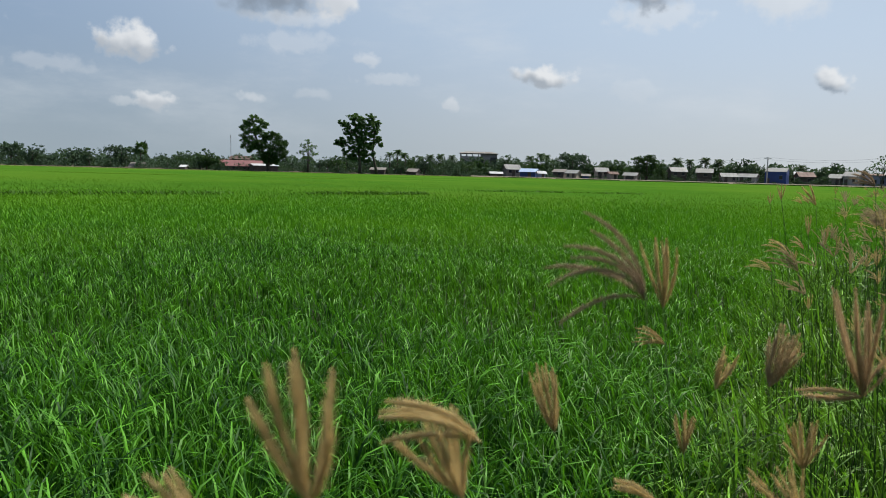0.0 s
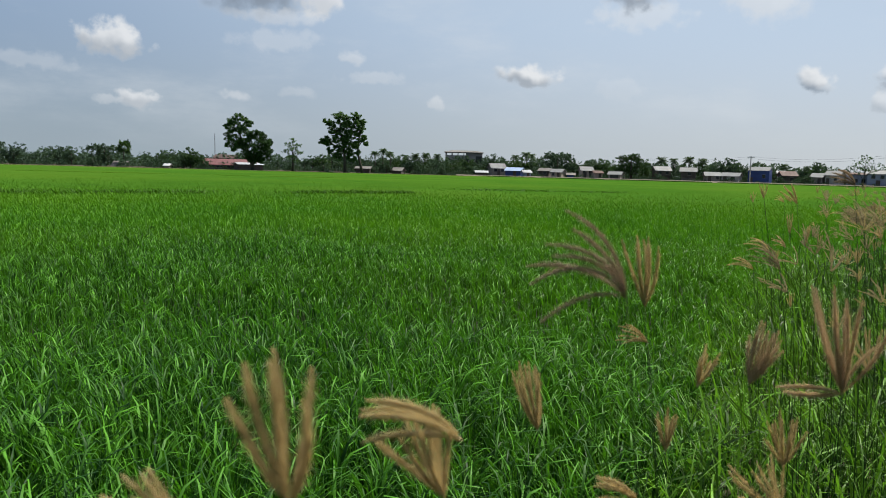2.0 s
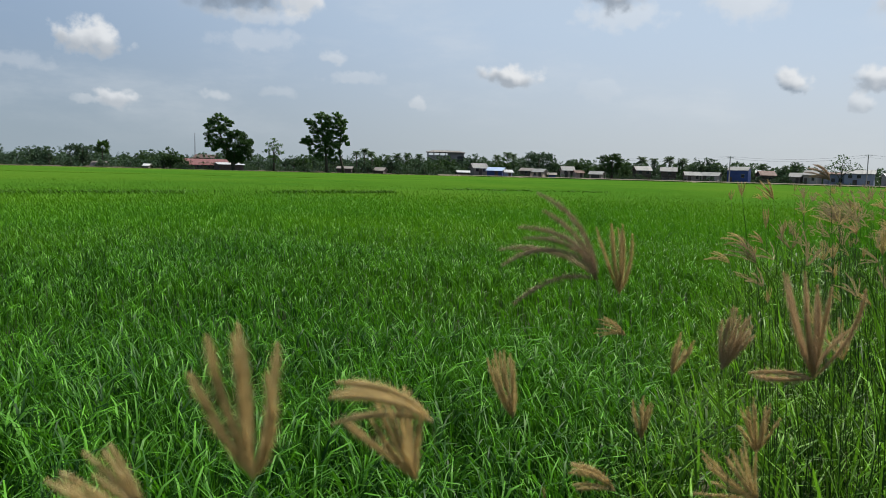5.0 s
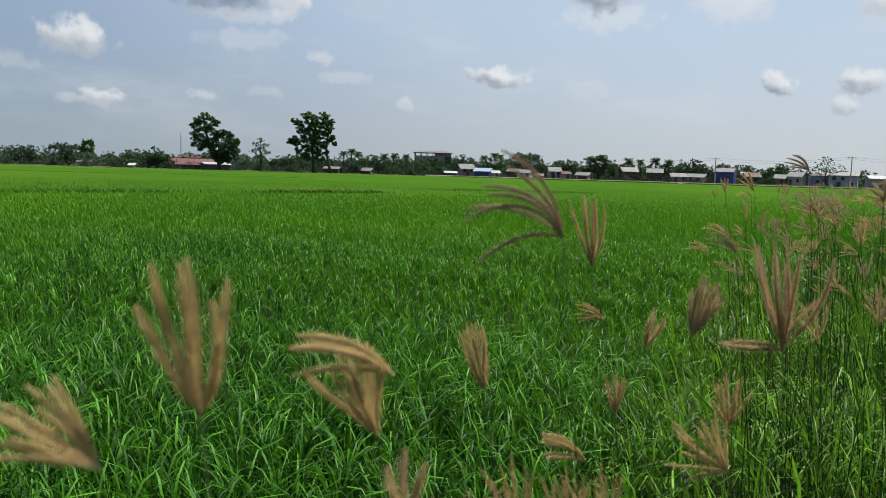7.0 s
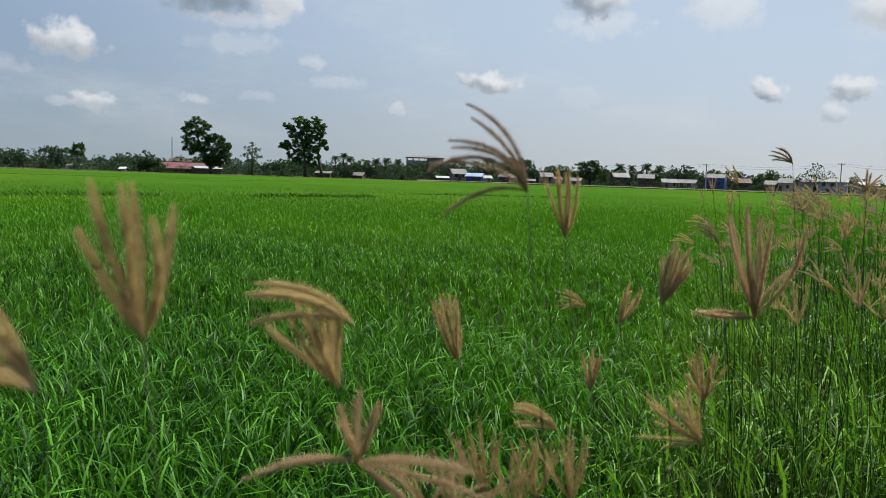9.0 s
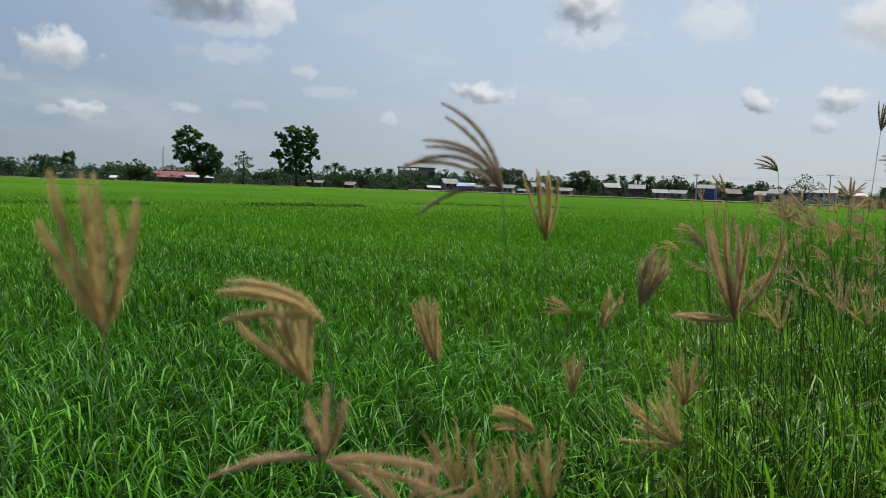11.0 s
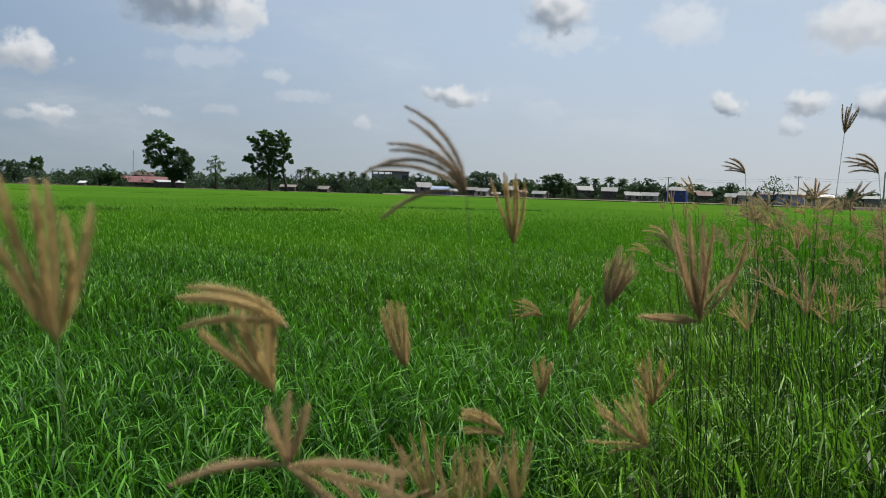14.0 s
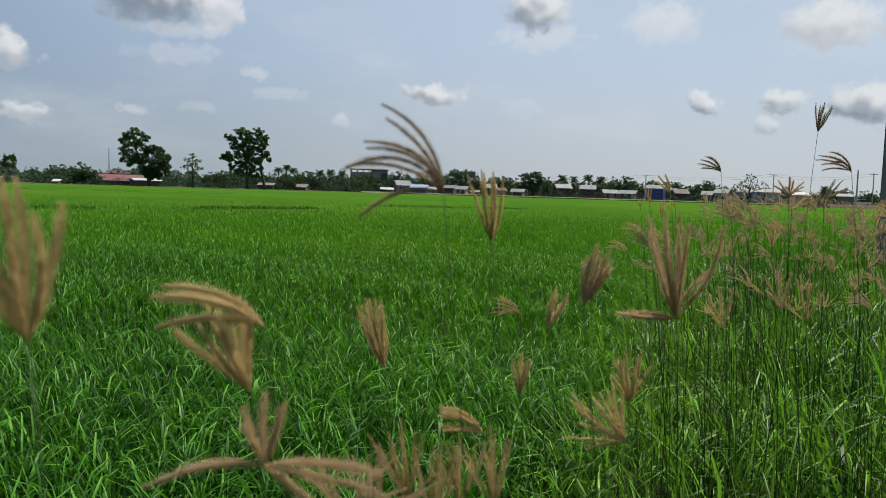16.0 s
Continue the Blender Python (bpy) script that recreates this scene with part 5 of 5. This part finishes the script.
def build_heroes():
    hero(8.3, -0.1, 0.41, [(2, 66, .058), (10, 66, .050), (16, 90, .054), (24, 92, .049), (40, 104, .058), (34, 118, .064), (74, 132, .048)],
         "tall finger grass with long brown spikes swept over by the wind", SPIKE_BACKLIT, (0.05, 0.04), thick=0.72, full=False)
    hero(11.7, -3.55, 0.62, [(30, 12, .055), (17, 8, .058), (7, 4, .056), (-2, 3, .055), (-10, 3, .055), (-20, 10, .052), (3, -5, .050), (-14, 8, .048)],
         "finger grass with an upright closed brown seed head", SPIKE, thick=0.8, full=False)
    hero(-19.2, -10.4, 0.27, [(36, 29, .041), (17, 8, .053), (14, 6, .052), (10, 5, .050), (-20, 3, .046), (-25, 2, .044)],
         "finger grass with an upright open brown seed head", SPIKE, (0.03, 0.02), thick=0.98, full=False)
    hero(-4.2, -9.9, 0.36, [(40, 90, .050), (45, 96, .051), (52, 102, .052), (64, 112, .047), (48, 92, .046)],
         "finger grass with pale straw spikes swept over by the wind", SPIKE_TAN, thick=1.05, full=False)
    hero(-5.13, -14.34, 0.37, [(54, 44, .045), (42, 28, .042), (30, 18, .044), (20, 8, .045), (11, 0, .043), (2, -6, .041), (48, 52, .044), (36, 24, .046), (25, 12, .046), (15, 4, .045)],
         "finger grass with yellowish spikes fanned out", SPIKE_TAN, thick=0.9, full=False)
    hero(4.22, -12.7, 0.59, [(38, 16, .050), (32, 13, .053), (26, 9, .054), (19, 6, .054), (12, 4, .053), (5, 4, .052), (-2, 8, .050), (-8, 14, .046)],
         "finger grass with a closed tan seed head", SPIKE, thick=0.85, full=False)
    hero(-4.04, -19.4, 0.30, [(78, 118, .046), (18, 12, .026), (2, -2, .028), (-22, -14, .026), (-92, -112, .050), (-112, -140, .034), (-80, -104, .046)],
         "finger grass with pinkish spikes spread like a star", SPIKE_PINK, (0.02, 0.02), thick=1.0)
    hero(24.8, -8.3, 0.60, [(24, 14, .066), (19, 12, .074), (14, 11, .079), (10, 9, .080), (6, 7, .078), (2, 5, .074), (-3, 4, .068), (-9, 2, .060), (84, 80, .060), (78, 96, .044), (-40, -6, .075), (-14, -55, .046)],
         "large finger grass with reddish-brown spikes standing open", SPIKE_PINK, (0.02, 0.05), thick=1.0, full=False)
    hero(18.5, -7.8, 0.54, [(-22, -28, .038), (-15, -20, .042), (-9, -17, .044), (-28, -32, .036), (0, -12, .034)],
         "finger grass with a narrow brown seed head", SPIKE_PINK)
    hero(15.95, -9.56, 0.68, [(-34, -40, .030), (-22, -28, .036), (-10, -20, .038), (2, -14, .034)], "finger grass with a small pale seed head", SPIKE_TAN)
    hero(14.16, -14.4, 0.70, [(20, 5, .036), (8, 0, .040), (-4, -6, .038), (-14, -12, .034)], "finger grass with a small closed brown seed head", SPIKE)
    hero(21.87, -14.3, 0.67, [(24, 16, .040), (12, 6, .044), (0, 0, .046), (-14, -8, .044), (-28, -20, .038), (36, 40, .034)], "finger grass with an open tan seed head", SPIKE)
    hero(21.82, -17.0, 0.60, [(58, 44, .056), (44, 36, .050), (84, 92, .046), (30, 18, .044), (14, 4, .044), (66, 60, .05)], "finger grass with straw spikes blown to one side", SPIKE_TAN)
    hero(13.91, -8.68, 1.15, [(40, 80, .050), (55, 95, .048), (70, 105, .046), (30, 70, .045)], "finger grass with a dark windblown head", SPIKE)
    hero(11.62, -17.1, 0.55, [(50, 84, .036), (60, 92, .034), (42, 76, .036), (34, 66, .032)], "finger grass with a pale drooping head", SPIKE_TAN)
    hero(10.1, -21.9, 0.48, [(30, 18, .04), (14, 6, .044), (0, 0, .042), (-18, -10, .04), (-32, -26, .036)], "finger grass with a brown seed head low on the bank", SPIKE, thick=0.68)
    hero(6.2, -21.7, 0.45, [(36, 30, .044), (18, 14, .046), (2, 6, .046), (-16, -8, .04)], "finger grass with a tan seed head low on the bank", SPIKE, thick=0.68)
    hero(1.8, -22.9, 0.42, [(40, 60, .04), (20, 30, .04), (-30, -40, .04), (-60, -80, .04)], "finger grass with open pinkish spikes low on the bank", SPIKE_PINK, thick=0.68)
    hero(8.3, -23.3, 0.42, [(20, 12, .044), (6, 2, .046), (-8, -4, .044), (-22, -16, .04)], "finger grass with a brown seed head beside the bank's foot", SPIKE, thick=0.68)
    hero(12.6, -21.8, 0.45, [(34, 24, .04), (16, 10, .042), (2, 0, .044), (-14, -10, .04)], "finger grass with a tan seed head beside the bank's foot", SPIKE_TAN, thick=0.68)
    hero(4.0, -23.8, 0.40, [(26, 16, .042), (10, 6, .044), (-6, -2, .044), (-40, -60, .046)], "finger grass with pinkish spikes beside the bank's foot", SPIKE_PINK, thick=0.68)
    fan = [(30, 22, .05), (14, 8, .052), (0, 0, .05), (-16, -8, .05), (-30, -24, .046), (44, 50, .044)]
    hero(27.8, -8.7, 1.0, fan, "finger grass with a small open tan head", SPIKE_TAN, detail=200, thick=0.78)
    hero(31.4, -7.3, 1.05, fan, "finger grass with a small open reddish head", SPIKE_PINK, detail=200, thick=0.78)
    hero(32.9, -7.8, 1.1, fan[1:], "finger grass with a small brown head", SPIKE, detail=200, thick=0.78)
    hero(21.2, -3.9, 1.6, [(34, 88, .046), (44, 96, .05), (56, 106, .05), (24, 80, .044)], "finger grass with a bent straw-coloured head", SPIKE_TAN, detail=200, thick=0.78)
    hero(23.4, -1.5, 1.7, [(14, 6, .04), (4, 0, .042), (-6, -4, .04)], "finger grass with a small closed head", SPIKE, detail=200, thick=0.78)
    hero(24.4, -2.2, 1.7, [(-6, -16, .04), (4, -10, .042), (-16, -22, .04)], "finger grass with a small leaning head", SPIKE, detail=200, thick=0.78)
    hero(-25.6, -13.3, 0.27, [(56, 68, .036), (49, 58, .038), (42, 52, .037), (64, 80, .034), (34, 46, .034)], "finger grass with tan spikes blown sideways", SPIKE_TAN, (0.03, 0.02), thick=0.95)
    # those that stand against the sky
    hero(32.9, 4.5, 1.65, [(8, 0, .055), (2, -5, .056), (-9, -14, .056), (-19, -27, .055), (-27, -38, .052), (-14, -20, .05), (-4, -10, .05)], "slender finger grass standing tall with a dark open head", SPIKE_BACKLIT, (-0.13, 0.05), 215, 0.95)
    hero(27.1, 1.85, 1.7, [(20, 74, .048), (26, 76, .051), (32, 80, .050), (38, 84, .051), (45, 90, .049), (54, 96, .046), (14, 66, .042), (60, 100, .042)], "finger grass with a dark head bent by the wind", SPIKE_BACKLIT, (0.06, 0.03), 215, 0.95)
    hero(35.0, 2.0, 1.5, [(10, 86, .056), (17, 88, .060), (24, 92, .062), (30, 95, .060), (36, 98, .062), (43, 101, .060), (50, 104, .058), (62, 112, .05)], "finger grass with a brown head arched by the wind", SPIKE_BACKLIT, (0.12, 0.05), 215, 0.95)
    hero(31.4, 0.2, 1.45, [(20, 40, .036), (8, 10, .038), (-6, -20, .038), (-20, -60, .038), (-35, -95, .040), (-50, -120, .038), (35, 70, .036), (-28, -80, .038), (0, 0, .034), (46, 96, .034)], "finger grass with dry brown spikes hanging open", SPIKE_PINK, (0.02, 0.04), 215, 0.95)
    hero(33.5, 0.2, 1.55, [(-28, -34, .042), (-38, -44, .046), (-48, -56, .048), (-58, -66, .048), (-70, -76, .044), (-20, -24, .036)], "finger grass with dark spikes fanned sideways", SPIKE_BACKLIT, (0.02, 0.04), 215, 0.75)
    hero(22.2, -2.7, 1.68, [(24, 82, .048), (34, 90, .052), (46, 100, .052), (60, 112, .048)], "finger grass with a bent pale head", SPIKE_TAN, (0.06, 0.03), 215, 0.95)
    hero(23.9, 0.3, 1.9, [(12, 24, .046), (20, 32, .050), (28, 40, .052), (36, 50, .052), (44, 60, .050), (52, 70, .046), (30, 46, .048)], "finger grass with a thin bent head", SPIKE, (0.06, 0.03), 215, 0.85)


build_heroes()


def build_thicket():
    kinds, heights = [], []
    for k in range(14):
        r = random.Random(100 + k)
        h = r.uniform(0.80, 0.98)
        heights.append(h)
        style = k % 3
        spikes = []
        for i in range(r.randint(6, 10)):
            ln = r.uniform(0.036, 0.062)
            if style == 0:
                a = r.uniform(-26, 34)
                spikes.append((a, a * 0.4, ln, r.uniform(-0.4, 0.4)))
            elif style == 1:
                a = r.uniform(8, 56)
                spikes.append((a, a + r.uniform(35, 60), ln, r.uniform(-0.4, 0.4)))
            else:
                a = r.uniform(-60, 65)
                spikes.append((a, a * 1.25, ln, r.uniform(-0.6, 0.6)))
        label = ["finger grass with a closed brown seed head on the bank", "finger grass with windswept pale spikes on the bank",
                 "finger grass with open reddish spikes on the bank"][style]
        kinds.append(finger_grass(label, (r.uniform(-0.07, 0.0), r.uniform(-0.03, 0.03), h), (0, 0, 0), spikes, 46,
                                  [SPIKE, SPIKE_TAN, SPIKE_PINK, SPIKE_BACKLIT, SPIKE_TAN][r.randint(0, 4)], 2, 0.00085, 1.2))
    r = random.Random(5)
    done = 0
    tries = 0
    while done < 245 and tries < 4000:
        tries += 1
        u = 0.9 + r.random() ** 1.6 * 11
        s = r.uniform(-0.45, 1.3)
        if s < -0.1 and r.random() > 0.35:
            continue
        x, y = s * BC + u * BS, -s * BS + u * BC
        far = math.hypot(x, y)
        if far < 1.45 or math.degrees(math.atan2(x, y)) < (23.5 if far < 4 else 21.5):
            continue
        z = float(bank_height(s))
        el = r.uniform(-7.0, -0.3) if far < 3 else r.uniform(-4.2, -0.1)
        sc = (EYE - 0.062 + far * math.tan(radians(el)) - z) / heights[done % len(kinds)]
        if sc < 0.62:
            continue
        m = Matrix.Translation((x, y, z)) @ Matrix.Rotation(r.uniform(-0.7, 0.7), 4, "Z") @ Matrix.Rotation(r.gauss(0, 0.07), 4, "Y") @ Matrix.Rotation(r.gauss(0, 0.05), 4, "X") @ Matrix.Scale(sc, 4)
        k = kinds[done % len(kinds)]
        if done < len(kinds):
            k.matrix_basis = m
        else:
            copy_thing(k, m).matrix_basis = m
        done += 1
    # the farther, uncountable rest of the stand: one mesh of stalks and heads
    pieces, heads = [], []
    for i in range(360):
        u = 1.6 + r.random() ** 1.2 * 9.6
        s = r.uniform(-0.15, 1.5)
        x, y = s * BC + u * BS, -s * BS + u * BC
        z = float(bank_height(s)) * min(1, (12 - u) / 3)
        turn = r.uniform(-0.5, 0.5)
        far = math.hypot(x, y)
        if math.degrees(math.atan2(x, y)) < 22:
            continue
        h = EYE - 0.062 + far * math.tan(radians(r.uniform(-6.5, -0.3) if far < 3 else r.uniform(-4.0, 0.0))) - z
        if h < 0.5:
            continue
        v, t = blades(np.array([[x, y, z]], np.float32), np.array([h]), np.array([math.pi + turn]), np.array([0.05]), np.array([0.05]), np.array([0.003]), 4)
        pieces.append((v, t))
        top = v[-1]
        n = r.randint(5, 9)
        mean = r.uniform(-0.3, 0.9)
        ang = mean + np.array([r.uniform(-0.6, 0.6) for _ in range(n)])
        for a in ang:
            ln = r.uniform(0.035, 0.06)
            m = 13
            k = np.linspace(0, 1, m)
            bend = a + k * (0.5 if mean > 0.2 else -0.2 * a)
            px = top[0] - np.cumsum(np.sin(bend)) * ln / m
            pz = top[2] + np.cumsum(np.cos(bend)) * ln / m
            py = np.full(m, top[1]) + k * r.uniform(-0.02, 0.02)
            c = np.stack([px, py, pz], 1)
            off = rng.normal(0, 0.0016, (m, 3))
            tips = c + np.stack([-np.sin(bend), rng.normal(0, 0.3, m), np.cos(bend)], 1) * 0.007 + off
            side = np.stack([np.cos(bend), np.zeros(m), np.sin(bend)], 1) * 0.0017
            vv = np.stack([c - side, c + side, tips], 1).reshape(-1, 3)
            heads.append((vv, np.arange(m * 3).reshape(-1, 3)))
    # bare stalks standing between the others
    for i in range(620):
        u, s = 1.3 + r.random() ** 1.4 * 7.5, r.uniform(-0.1, 1.5)
        x, y = s * BC + u * BS, -s * BS + u * BC
        if math.degrees(math.atan2(x, y)) < 21 + 3 * r.random():
            continue
        z = float(bank_height(s)) * min(1, (12 - u) / 3)
        pieces.append(blades(np.array([[x, y, z]], np.float32), np.array([r.uniform(0.40, 0.78)]), np.array([r.uniform(0, 6.28)]),
                             np.array([r.uniform(0.02, 0.12)]), np.array([0.05]), np.array([r.uniform(0.0026, 0.0042)]), 4))
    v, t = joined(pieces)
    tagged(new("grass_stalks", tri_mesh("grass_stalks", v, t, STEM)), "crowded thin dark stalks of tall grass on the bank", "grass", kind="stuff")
    v, t = joined(heads)
    tagged(new("grass_heads", tri_mesh("grass_heads", v, t, DRY_HEADS)), "crowded brownish seed heads of tall grass on the bank", "grass", kind="stuff")


build_thicket()
